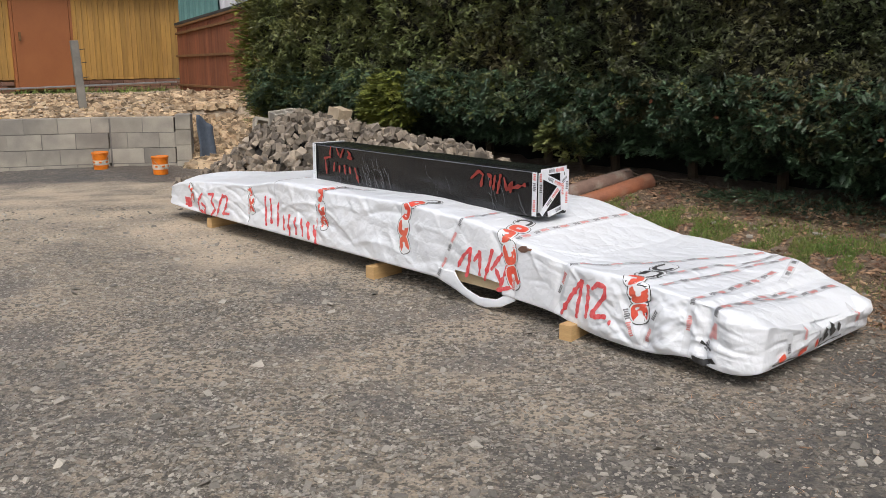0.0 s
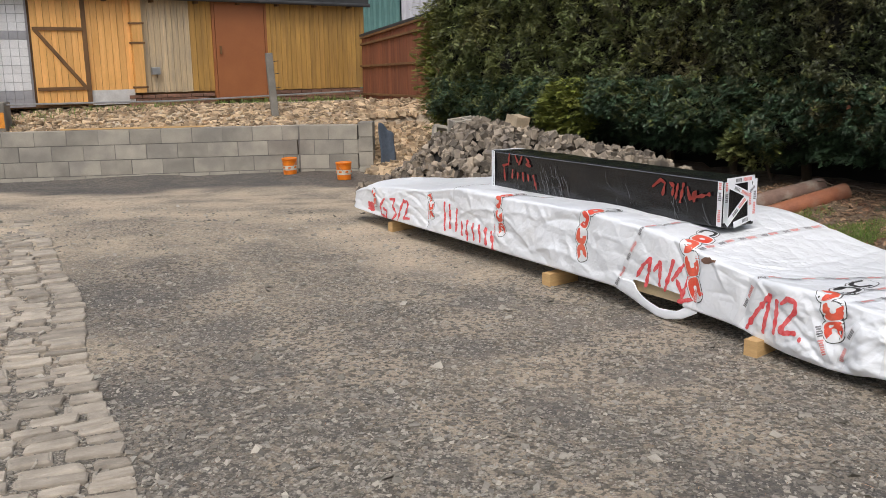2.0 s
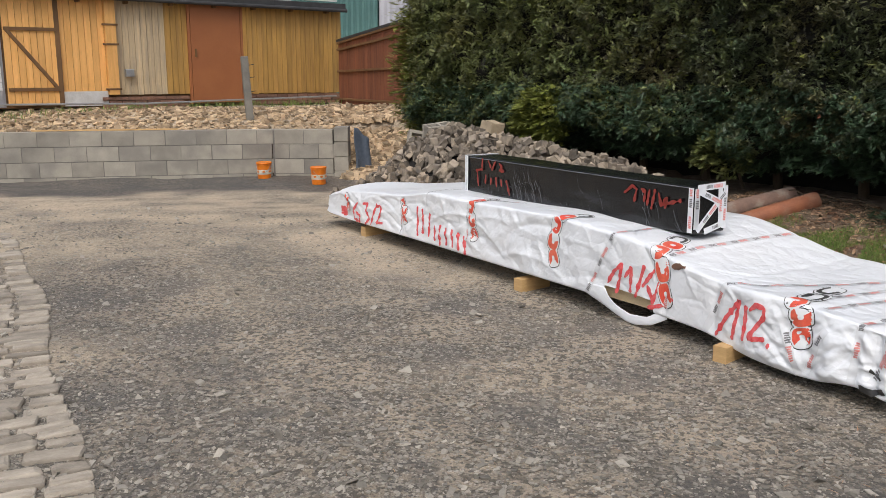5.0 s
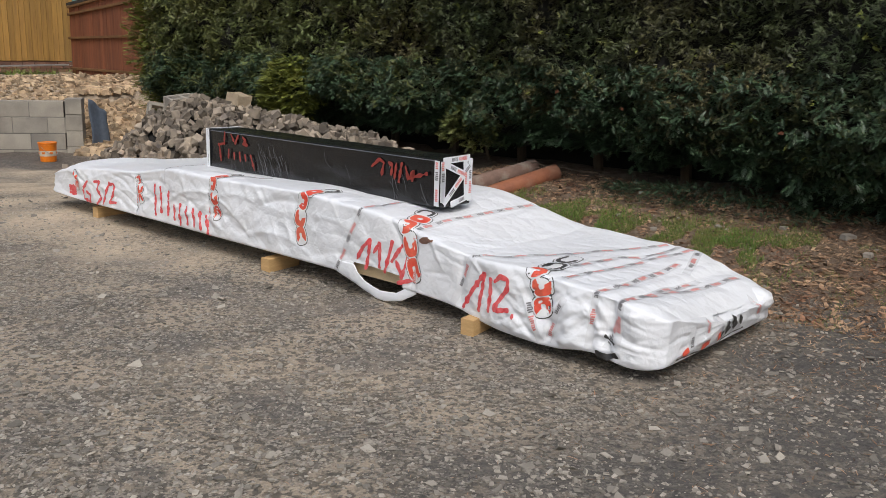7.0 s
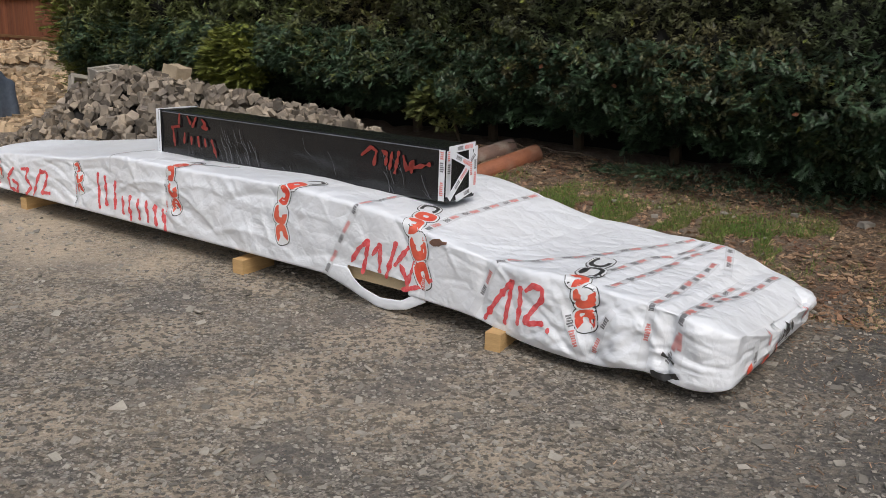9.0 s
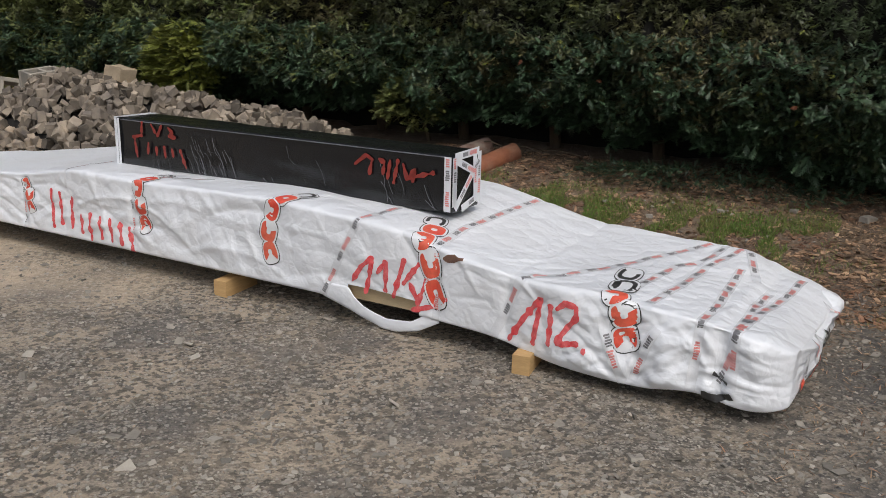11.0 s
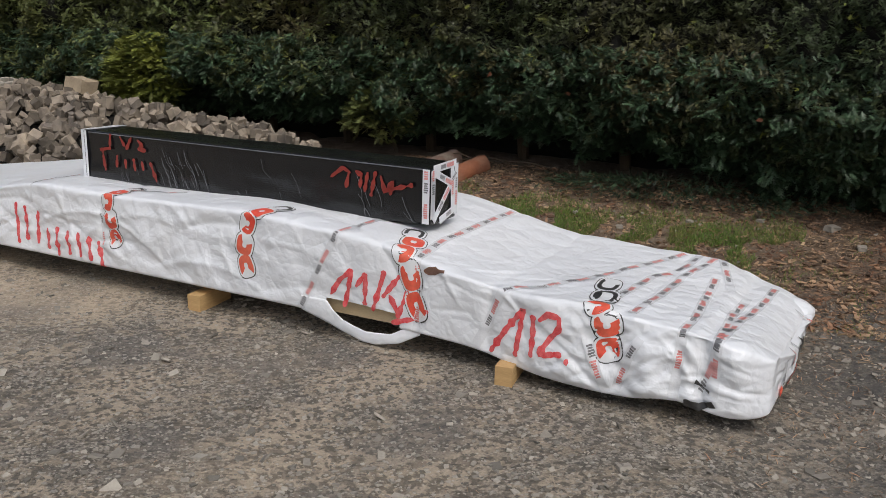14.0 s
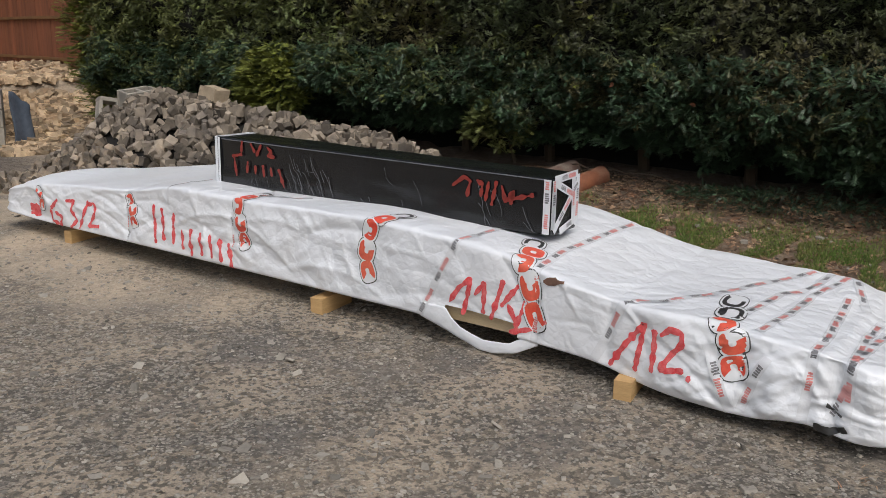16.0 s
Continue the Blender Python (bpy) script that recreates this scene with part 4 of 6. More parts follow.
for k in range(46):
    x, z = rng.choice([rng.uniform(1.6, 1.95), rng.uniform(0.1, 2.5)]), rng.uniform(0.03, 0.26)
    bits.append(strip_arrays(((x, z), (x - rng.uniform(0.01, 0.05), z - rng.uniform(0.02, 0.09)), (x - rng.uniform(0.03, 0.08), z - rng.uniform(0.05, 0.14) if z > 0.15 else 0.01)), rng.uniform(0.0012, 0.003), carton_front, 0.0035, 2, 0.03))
in_carton(grid_mesh("film_crease", *joined(bits), GLEAM, label="pale grey strips painting the glints of film creases"))["kind"] = "stuff"
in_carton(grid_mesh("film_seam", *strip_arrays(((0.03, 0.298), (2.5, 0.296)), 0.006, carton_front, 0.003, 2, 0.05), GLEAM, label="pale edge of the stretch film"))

# ---- the block wall ----
wall = tagged(empty("wall_blocks"), "low retaining wall of grey hollow concrete blocks", "wall", kind="structure")
block_me = bpy.data.meshes.new("concrete_block")
bm = box_bm((0.492, 0.24, 0.240), (0, 0, 0), 0.006)
bm.to_mesh(block_me)
bm.free()
half_me = bpy.data.meshes.new("half_block")
bm = box_bm((0.242, 0.24, 0.240), (0, 0, 0), 0.006)
bm.to_mesh(half_me)
bm.free()
end_me = bpy.data.meshes.new("end_block")
bm = box_bm((0.40, 0.24, 0.240), (0, 0, 0), 0.006)
bm.to_mesh(end_me)
bm.free()
for me in (block_me, half_me, end_me):
    me.materials.append(BLOCK)
WALL_TOP, COURSE = 0.625, 0.25
rng = np.random.RandomState(51)


def run_of_blocks(start, way, count, rows, offset):
    ang = math.degrees(math.atan2(way[1], way[0]))
    for r in range(rows):
        for k in range(count):
            d = (k + 0.5 + (0.5 if (r + offset) % 2 else 0.0)) * 0.5
            if d > count * 0.5:
                continue
            x, y = start[0] + way[0] * d, start[1] + way[1] * d
            ob = link("block", block_me, None, wall)
            ob.matrix_world = pose(x + rng.uniform(-.004, .004), y + rng.uniform(-.004, .004), WALL_TOP - COURSE * (r + 0.5), 0, 0, ang + rng.uniform(-0.4, 0.4))
        if (r + offset) % 2:
            for d in (0.125, count * 0.5 - 0.125):
                ob = link("half_block", half_me, None, wall)
                ob.matrix_world = pose(start[0] + way[0] * d, start[1] + way[1] * d, WALL_TOP - COURSE * (r + 0.5), 0, 0, ang)


corner = np.array([-5.52, 14.50]) + WALL_BACK * 0.12
count = 19
run_of_blocks(corner - WALL_WAY * count * 0.5, WALL_WAY, count, 4, 1)
side_way = np.array([0.985, 0.172])
side_start = np.array([-5.50, 14.47]) + np.array([-0.172, 0.985]) * 0.13
run_of_blocks(side_start + side_way * 0.03, side_way, 2, 4, 0)
side_end = side_start + side_way * 1.03
for r in range(4):
    ob = link("end_block", end_me, None, wall)
    ob.matrix_world = pose(side_end[0] + 0.128, side_end[1] + 0.08, WALL_TOP + 0.04 - COURSE * (r + 0.5), 0, 0, math.degrees(math.atan2(side_way[1], side_way[0])) + 90)
for name, start, way, length in (("mortar_bed", corner, -WALL_WAY, count * 0.5), ("mortar_bed", side_start, side_way, 1.03)):
    m = Matrix.Translation((start[0] + way[0] * length / 2, start[1] + way[1] * length / 2, WALL_TOP - 0.52)) @ pose(0, 0, 0, 0, 0, math.degrees(math.atan2(way[1], way[0])))
    ob = part(name, box_bm((length - 0.01, 0.228, 1.0)), MORTAR, wall)
    ob.matrix_world = m
# a long pale lath lying on the wall's top
lath_m = Matrix.Translation((*(corner - WALL_WAY * 2.7), WALL_TOP + 0.014)) @ pose(0, 0, 0, 0, 0, math.degrees(math.atan2(WALL_WAY[1], WALL_WAY[0])))
ob = part("timber_lath", box_bm((2.3, 0.05, 0.025), (0, 0.02, 0), 0.003), SAWN)
ob.matrix_world = lath_m
tagged(ob, "long pale timber lath lying on the block wall", "lath")
# dark drainage sheet bent round the wall's end
sheet = bmesh.new()
rows = []
for k in range(9):
    a = k / 8
    p = Vector((-4.13 + 0.20 * a, 14.78 + 0.30 * a + 0.05 * math.sin(a * 5), 0))
    rows.append([sheet.verts.new(p + Vector((0.02 * math.sin(7 * z + a), 0.03 * z, -0.15 + z + 0.02 * math.sin(a * 9)))) for z in np.linspace(0, 0.80 - 0.22 * a, 12)])
for r0, r1 in zip(rows, rows[1:]):
    for k in range(11):
        sheet.faces.new((r0[k], r1[k], r1[k + 1], r0[k + 1]))
ob = part("drainage_sheet", sheet, MEMBRANE, smooth=True)
ob.modifiers.new("thick", "SOLIDIFY").thickness = 0.012
tagged(ob, "dark blue plastic drainage sheet at the end of the block wall", "plastic sheet")

# concrete footing with orange strokes, behind the wall
def yard_point(column, deep):
    """A place at that depth ahead of the camera, under an image column, to fit its view."""
    return np.array([-0.088, -0.042]) + deep * (np.array([-0.270, 0.963]) + (column + 8 - 784) / 1603 * np.array([0.963, 0.270]))


foot_at = yard_point(142, 15.55)
ob = part("concrete_footing", box_bm((4.2, 0.4, 0.9), (-2.1, 0.2, -0.45), 0.03), CONCRETE)
ob.matrix_world = Matrix.Translation((foot_at[0], foot_at[1], 1.09)) @ pose(0, 0, 0, 0, 0, math.degrees(math.atan2(WALL_WAY[1], WALL_WAY[0])))
tagged(ob, "old grey concrete footing with orange paint strokes", "footing")
for k, (x, w) in enumerate(((-0.76, 0.06), (-0.56, 0.04), (-0.38, 0.11), (-0.22, 0.11), (-0.07, 0.11))):
    bmk = box_bm((w, 0.006, 0.26 + 0.03 * (k % 2)), (x, -0.003, -0.30), 0.0)
    p = part("paint_stroke", bmk, ORANGE_PAINT, ob)



# ---- buckets ----
def bucket(x, y, z=None, r=0.128, h=0.275):
    z = float(ground_z(x, y)) - 0.004 if z is None else z
    top = empty("orange_bucket", Matrix.Translation((x, y, z)) @ pose(0, 0, 0, rng.uniform(-3, 3), 0, rng.uniform(0, 360)))
    part("bucket_body", lathe_bm([(r * 0.84, 0), (r * 0.86, 0.006), (r * 0.93, h * 0.62), (r * 0.935, h * 0.63), (r * 0.95, h * 0.85), (r, h * 0.86), (r, h * 0.885), (r * 0.96, h * 0.89), (r * 0.97, h - 0.012)]), ORANGE, top, smooth=False)
    part("lid", lathe_bm([(r * 1.03, h - 0.018), (r * 1.04, h - 0.002), (r * 1.01, h + 0.004), (r * 0.93, h - 0.004)]), ORANGE, top)
    band = part("label_band", lathe_bm([(r * 0.905, h * 0.30), (r * 0.945, h * 0.58)]), PAPER, top, "pale printed label")
    for k in range(7):
        b = part("label_bar", box_bm((0.045, 0.004, 0.028), (0, -r * 0.937, h * 0.47), 0.0, pose(0, 0, 0, 0, 0, k * 51.4)), ORANGE, band)
    pts = [(r * 1.03 * math.cos(a), r * 1.03 * math.sin(a), h * 0.82 - 0.13 * math.sin(a)) for a in np.linspace(0, math.pi, 14)]
    part("wire_handle", tube_bm(pts, 0.003, 6), STEEL, top)
    # black ring added as the shade where the bucket meets the ground
    part("bucket_foot", lathe_bm([(r * 0.82, -0.03), (r * 0.83, 0.004)]), RUBBER, top, "black ring painting the shade at the bucket's foot")
    return tagged(top, "orange plastic bucket with lid and pale label band", "bucket", group="orange buckets by the wall")


bucket(-5.56, 14.20)
bucket(-4.42, 13.62)
bucket(-10.82, 12.30)
bucket(-11.15, 12.02)
hose = []
for k in range(70):
    a = k / 69 * math.tau * 2.6
    hose.append(Vector((-10.47 + 0.02 * math.cos(3 * a), 12.36 + 0.17 * math.cos(a) * 0.5, 0.06 + 0.20 * math.sin(a))) + Vector((0.17 * math.cos(a), 0.0, 0.0)))
ob = part("hose_coil", tube_bm(hose, 0.014, 8), RUBBER, smooth=True)
tagged(ob, "black rubber hose coiled against the block wall", "hose")

# ---- the board shed on the terrace ----
SH_A, SH_B = np.array([-11.55, 13.05]), np.array([-5.87, 19.64])
sh_way = (SH_B - SH_A) / np.linalg.norm(SH_B - SH_A)
sh_back = np.array([-sh_way[1], sh_way[0]])
_ray = np.array([-0.270, 0.963]) + (108 - 784) / 1603 * np.array([0.963, 0.270])
SH_A = SH_A + sh_way * float(np.linalg.solve(np.array([sh_way, -_ray]).T, np.array([-0.088, -0.042]) - SH_A)[0])
SH_LONG = float(np.linalg.norm(SH_B - SH_A))
SH_BASE, SH_EAVE = 0.93, 2.93
sh_m = Matrix(((sh_way[0], sh_back[0], 0, SH_A[0]), (sh_way[1], sh_back[1], 0, SH_A[1]), (0, 0, 1, SH_BASE), (0, 0, 0, 1)))
shed = tagged(empty("board_shed", sh_m), "yellow and ochre timber board shed with dark roof edge", "shed")
wall_me = part("wall", box_bm((SH_LONG, 0.10, 2.0), (SH_LONG / 2, 0.09, 1.0)), DARK_TRIM, shed, "brown framing behind the boards")
part("side_wall", box_bm((0.1, 3.2, 2.0), (SH_LONG - 0.05, 1.7, 1.0)), OCHRE, shed)
bm = bmesh.new()
foot4 = [(0.02, 0.06), (0.12, 0.06), (2.62, 3.3), (2.52, 3.3)]
lo, hi = [bm.verts.new((x, y, 0)) for x, y in foot4], [bm.verts.new((x, y, 2.0)) for x, y in foot4]
bm.faces.new(lo[::-1])
bm.faces.new(hi)
for k in range(4):
    bm.faces.new((lo[k], lo[(k + 1) % 4], hi[(k + 1) % 4], hi[k]))
part("side_wall", bm, OCHRE, shed)
part("back_wall", box_bm((SH_LONG - 2.6, 0.1, 2.0), (SH_LONG / 2 + 1.3, 3.25, 1.0)), OCHRE, shed)
bm = bmesh.new()
roof4 = [(-0.05, -0.15), (SH_LONG + 0.15, -0.15), (SH_LONG + 0.15, 3.5), (2.5, 3.5)]
lo, hi = [bm.verts.new((x, y, 2.02)) for x, y in roof4], [bm.verts.new((x, y, 2.12)) for x, y in roof4]
bm.faces.new(lo[::-1])
bm.faces.new(hi)
for k in range(4):
    bm.faces.new((lo[k], lo[(k + 1) % 4], hi[(k + 1) % 4], hi[k]))
part("roof", bm, ROOF, shed, "flat tarred roof")
part("fascia", box_bm((SH_LONG + 0.2, 0.03, 0.14), (SH_LONG / 2 + 0.05, -0.168, 2.05), 0.005), ROOF, shed)
part("gutter", tube_bm([(0, -0.215, 2.00), (SH_LONG / 2, -0.215, 1.985), (SH_LONG + 0.15, -0.215, 1.97)], 0.04, 10), ROOF, shed)
# pale battens stacked along the roof edge, with dark blocks between them
for z in (2.175, 2.275):
    part("roof_batten", box_bm((2.6, 0.06, 0.035), (SH_LONG - 1.35, -0.10, z), 0.004), WHITEWASH, shed, "white painted batten on the roof")
for k in range(14):
    part("batten_block", box_bm((0.09, 0.05, 0.066), (SH_LONG - 2.55 + k * 0.185, -0.09, 2.225), 0.004), DARK_TRIM if k % 3 else WHITEWASH, shed)
for k in range(9):
    part("rafter_end", box_bm((0.06, 0.14, 0.09), (0.5 + k * (SH_LONG - 0.8) / 8, -0.085, 1.95), 0.004), DARK_TRIM, shed)


def boards(a, b, z0, z1, mat, name="board", y=0.0, width=0.115, label=""):
    count = max(1, round((b - a) / width))
    w = (b - a) / count
    me = bpy.data.meshes.new(name)
    bmb = box_bm((w - 0.006, 0.026, z1 - z0), (0, 0, 0), 0.004)
    bmb.to_mesh(me)
    bmb.free()
    me.materials.append(mat)
    for k in range(count):
        ob = link(name, me, None, shed, label)
        ob.location = (a + (k + 0.5) * w, y + rng.uniform(-0.004, 0.004), (z0 + z1) / 2 + rng.uniform(-0.006, 0.006))


# where things stand along the front, from image columns, to fit the camera's view
def along_shed(column):
    """The distance along the front that lines up with this image column in the camera's view."""
    eye, fwd, right = np.array([-0.088, -0.042]), np.array([-0.270, 0.963]), np.array([0.963, 0.270])
    ray = fwd + (column + 8 - 784) / 1603 * right
    m = np.array([sh_way, -ray]).T
    return float(np.linalg.solve(m, eye - SH_A)[0])


S1, S2, S3, S4, S5, S6, S7, S8, S9 = (along_shed(v) for v in (132, 197, 289, 365, 405, 465, 505, 592, 764))
part("corner_post", box_bm((0.24, 0.16, 2.0), (S1 - 0.16, 0.0, 1.0), 0.01), PINE, shed, "yellow timber corner post")
boards(S2 + 0.02, S3 - 0.03, 0.06, 1.96, PINE, "door_board", -0.035)
boards(S3, S4, 0.27, 1.98, PINE)
boards(S4 + 0.22, S6, 0.22, 1.98, GREYWOOD)
boards(S6, S7 - 0.02, 0.22, 1.98, OCHRE)
boards(S8 + 0.03, S9, 0.20, 1.98, OCHRE)
part("white_panel", box_bm((S4 - S3, 0.03, 0.27), ((S3 + S4) / 2, -0.01, 0.16), 0.004), WHITEWASH, shed, "white painted panel under the boards")
part("timber_pillar", box_bm((0.20, 0.10, 1.75), (S4 + 0.10, -0.05, 1.10), 0.008), PINE, shed, "yellow timber pillar")
for z in (0.33, 1.16, 1.52):
    part("pillar_band", box_bm((0.27, 0.12, 0.035), (S4 + 0.10, -0.05, z), 0.003), DARK_TRIM, shed)
for z in (0.34, 1.40):
    part("door_ledge", box_bm((S3 - S2 - 0.08, 0.03, 0.06), ((S2 + S3) / 2, -0.065, z), 0.004), DARK_TRIM, shed, "brown ledge of the board door")
dx, dz = S3 - S2 - 0.16, 1.02
part("door_brace", box_bm((math.hypot(dx, dz), 0.03, 0.06), (0, 0, 0), 0.004, Matrix.Translation(((S2 + S3) / 2, -0.066, 0.87)) @ Matrix.Rotation(math.atan2(dz, dx), 4, "Y")), DARK_TRIM, shed, "brown diagonal brace")
part("door_post", box_bm((0.08, 0.06, 1.96), (S3 - 0.02, -0.04, 1.0), 0.004), DARK_TRIM, shed)
brown_door = part("brown_door", box_bm((S8 - S7 - 0.05, 0.05, 1.92), ((S7 + S8) / 2, -0.03, 1.0), 0.006), DOOR_BROWN, shed, "plain brown painted door")
part("door_handle", box_bm((0.035, 0.05, 0.16), (S7 + 0.11, -0.07, 1.02), 0.008), DARK_TRIM, brown_door)
part("door_frame", box_bm((0.05, 0.07, 1.98), (S7 - 0.01, -0.02, 1.0), 0.004), DOOR_BROWN, shed)
part("door_frame", box_bm((0.05, 0.07, 1.98), (S8 + 0.01, -0.02, 1.0), 0.004), DOOR_BROWN, shed)
part("junction_box", box_bm((0.16, 0.10, 0.14), (S5 - 0.05, -0.07, 0.63), 0.01), STEEL, shed, "small grey box on the boards")
tile_me = bpy.data.meshes.new("tile")
bm = box_bm((0.142, 0.02, 0.142), (0, 0, 0), 0.003)
bm.to_mesh(tile_me)
bm.free()
grey_tile_me = tile_me.copy()
tile_me.materials.append(TILE)
grey_tile_me.materials.append(TILE_GREY)
part("tile_bed", box_bm((S2 - S1 - 0.01, 0.012, 1.94), ((S1 + S2) / 2, 0.024, 1.0)), TILE_GREY, shed, "pale grey grout between the tiles")
for r in range(13):
    for k in range(max(1, int((S2 - S1) / 0.148))):
        ob = link("tile", grey_tile_me if r in (0, 1, 8) else tile_me, None, shed)
        ob.location = (S1 + 0.075 + k * 0.148, -0.004, 0.10 + r * 0.148)
brick_me = bpy.data.meshes.new("brick")
bm = box_bm((0.235, 0.10, 0.062), (0, 0, 0), 0.004)
bm.to_mesh(brick_me)
bm.free()
brick_me.materials.append(BRICK)
for r in range(3):
    k = 0
    while S4 + k * 0.247 < S9:
        x = S4 + k * 0.247 + (0.12 if r % 2 else 0)
        k += 1
        if S7 - 0.1 < x < S8 + 0.1:
            continue
        ob = link("brick", brick_me, None, shed)
        ob.location = (x, 0.0 + rng.uniform(-.006, .006), 0.035 + r * 0.072 - 0.03)
ob = part("fence_rail", tube_bm([(S1 - 0.6, -0.75, 0.12), (S5, -0.72, 0.07), (S9 - 0.6, -0.70, 0.14)], 0.018, 8), STEEL)
ob.matrix_world = sh_m
tagged(ob, "thin grey pipe rail in front of the shed", "rail")

# a leaning concrete post with wire stubs, in front of the shed
post_xy = np.array([-0.088, -0.042]) + 16.6 * (np.array([-0.270, 0.963]) + (612 - 784) / 1603 * np.array([0.963, 0.270]))
cpost = empty("concrete_post", Matrix.Translation((*post_xy, float(ground_z(*post_xy)) - 0.05)) @ pose(0, 0, 0, 0, -3, 30))
part("shaft", box_bm((0.13, 0.13, 1.18), (0, 0, 0.59), 0.02), CONCRETE, cpost)
for z in (0.55, 0.80, 1.02):
    part("wire_stub", tube_bm([(0.05, 0, z), (0.16, 0.01, z + 0.01)], 0.006, 6), RUBBER, cpost)
tagged(cpost, "leaning grey concrete fence post with wire stubs", "post")

# ---- red-brown board fence, from the shed towards the hedge ----
FA, FB = np.array([-5.73, 19.35]), np.array([-2.9, 16.2])
f_way = (FB - FA) / np.linalg.norm(FB - FA)
f_len = float(np.linalg.norm(FB - FA))
fm = Matrix(((f_way[0], -f_way[1], 0, FA[0]), (f_way[1], f_way[0], 0, FA[1]), (0, 0, 1, 0.86), (0, 0, 0, 1)))
fence = tagged(empty("board_fence", fm), "red-brown vertical board fence with dark sloping cap", "fence")
count = int(f_len / 0.14)
me_cache = {}
for k in range(count):
    h = round(1.36 + 0.43 * k / count, 2)
    if h not in me_cache:
        me = bpy.data.meshes.new("board")
        bm = box_bm((0.136, 0.025, h), (0, 0, h / 2), 0.004)
        bm.to_mesh(me)
        bm.free()
        me.materials.append(REDWOOD)
        me_cache[h] = me
    ob = link("board", me_cache[h], None, fence)
    ob.location = (0.07 + k * 0.14, rng.uniform(-.004, .004), 0.0)
for z, lean in ((0.10, 0.0), (0.70, 0.10), (1.16, 0.36), (1.30, 0.44)):
    lie = Matrix.Translation((f_len / 2, -0.035, z + lean / 2 + 0.03)) @ Matrix.Rotation(-math.atan2(lean, f_len), 4, "Y")
    part("rail", box_bm((f_len, 0.05, 0.045), (0, 0, 0), 0.004, lie), DARK_TRIM, fence)
bm = bmesh.new()
ring = [(0, -0.06, 1.36), (f_len, -0.06, 1.80), (f_len, 0.30, 1.85), (0, 0.30, 1.41)]
lo = [bm.verts.new(p) for p in ring]
hi = [bm.verts.new((p[0], p[1], p[2] + 0.05)) for p in ring]
bm.faces.new(lo[::-1])
bm.faces.new(hi)
for k in range(4):
    bm.faces.new((lo[k], lo[(k + 1) % 4], hi[(k + 1) % 4], hi[k]))
part("cap", bm, ROOF, fence, "dark felted cap")

# ---- sheet-clad building behind the fence ----
def corrugated(a, b, z0, z1, mat, parent, name, pitch=0.20):
    a, b = np.array(a), np.array(b)
    L = np.linalg.norm(b - a)
    w = (b - a) / L
    nrm = np.array([-w[1], w[0]])
    d = np.arange(0, L, pitch / 4)
    off = np.array([0, 0.03, 0.03, 0])[np.arange(len(d)) % 4]
    p = a + d[:, None] * w - off[:, None] * nrm
    V = np.concatenate([np.c_[p, np.full(len(d), z0)], np.c_[p, np.full(len(d), z1)]])
    i = np.arange(len(d) - 1)
    return grid_mesh(name, V, np.stack([i, i + 1, i + 1 + len(d), i + len(d)], -1), mat, parent, smooth=False)


barn = tagged(empty("sheet_clad_building"), "building clad in teal and pale ribbed metal sheets", "building")
corrugated((-9.4, 26.8), (-6.35, 25.6), 0.0, 6.0, TEAL, barn, "teal_wall")
corrugated((-6.35, 25.6), (-2.5, 24.4), 0.0, 6.0, PALE_METAL, barn, "pale_wall")
part("barn_body", box_bm((6.8, 5.0, 6.0), (-4.9, 28.9, 3.0), 0.0), TEAL, barn)
part("barn_roof", box_bm((8.2, 6.6, 0.15), (-5.3, 28.2, 6.1), 0.02), ROOF, barn)

# ---- small pale outbuilding and bare trees at the far side of the yard ----
hut = tagged(empty("outbuilding", pose(*(yard_point(30, 20.5) + np.array([-2.25, -0.55])), 0.9, 0, 0, 25)), "small pale rendered outbuilding with dark overhanging roof", "outbuilding")
part("hut_wall", box_bm((4.0, 3.0, 1.5), (0, 0, 0.75), 0.02), PLASTER, hut)
part("hut_roof", box_bm((4.7, 3.6, 0.28), (0, 0, 1.62), 0.08), ROOF, hut, "dark rounded roof edge")
for k in range(14):
    for r in range(2):
        if r and k % 3 == 0:
            continue
        q = foot_at - WALL_WAY * (0.3 + k * 0.255 + r * 0.1) + WALL_BACK * (0.2 + rng.uniform(-.03, .03))
        ob = link("loose_brick", brick_me, None)
        ob.matrix_world = pose(q[0], q[1], 1.121 + r * 0.063, 0, 0, 22 + rng.uniform(-8, 8))
        tagged(ob, "old red brick in a low stack on the footing", "brick", group="stacked bricks")
spost = part("steel_post", tube_bm([(*yard_point(110, 16.6), 0.8), (*yard_point(106, 16.6), 2.0)], 0.07, 10), STEEL)
tagged(spost, "short grey metal post beside the shed", "post")


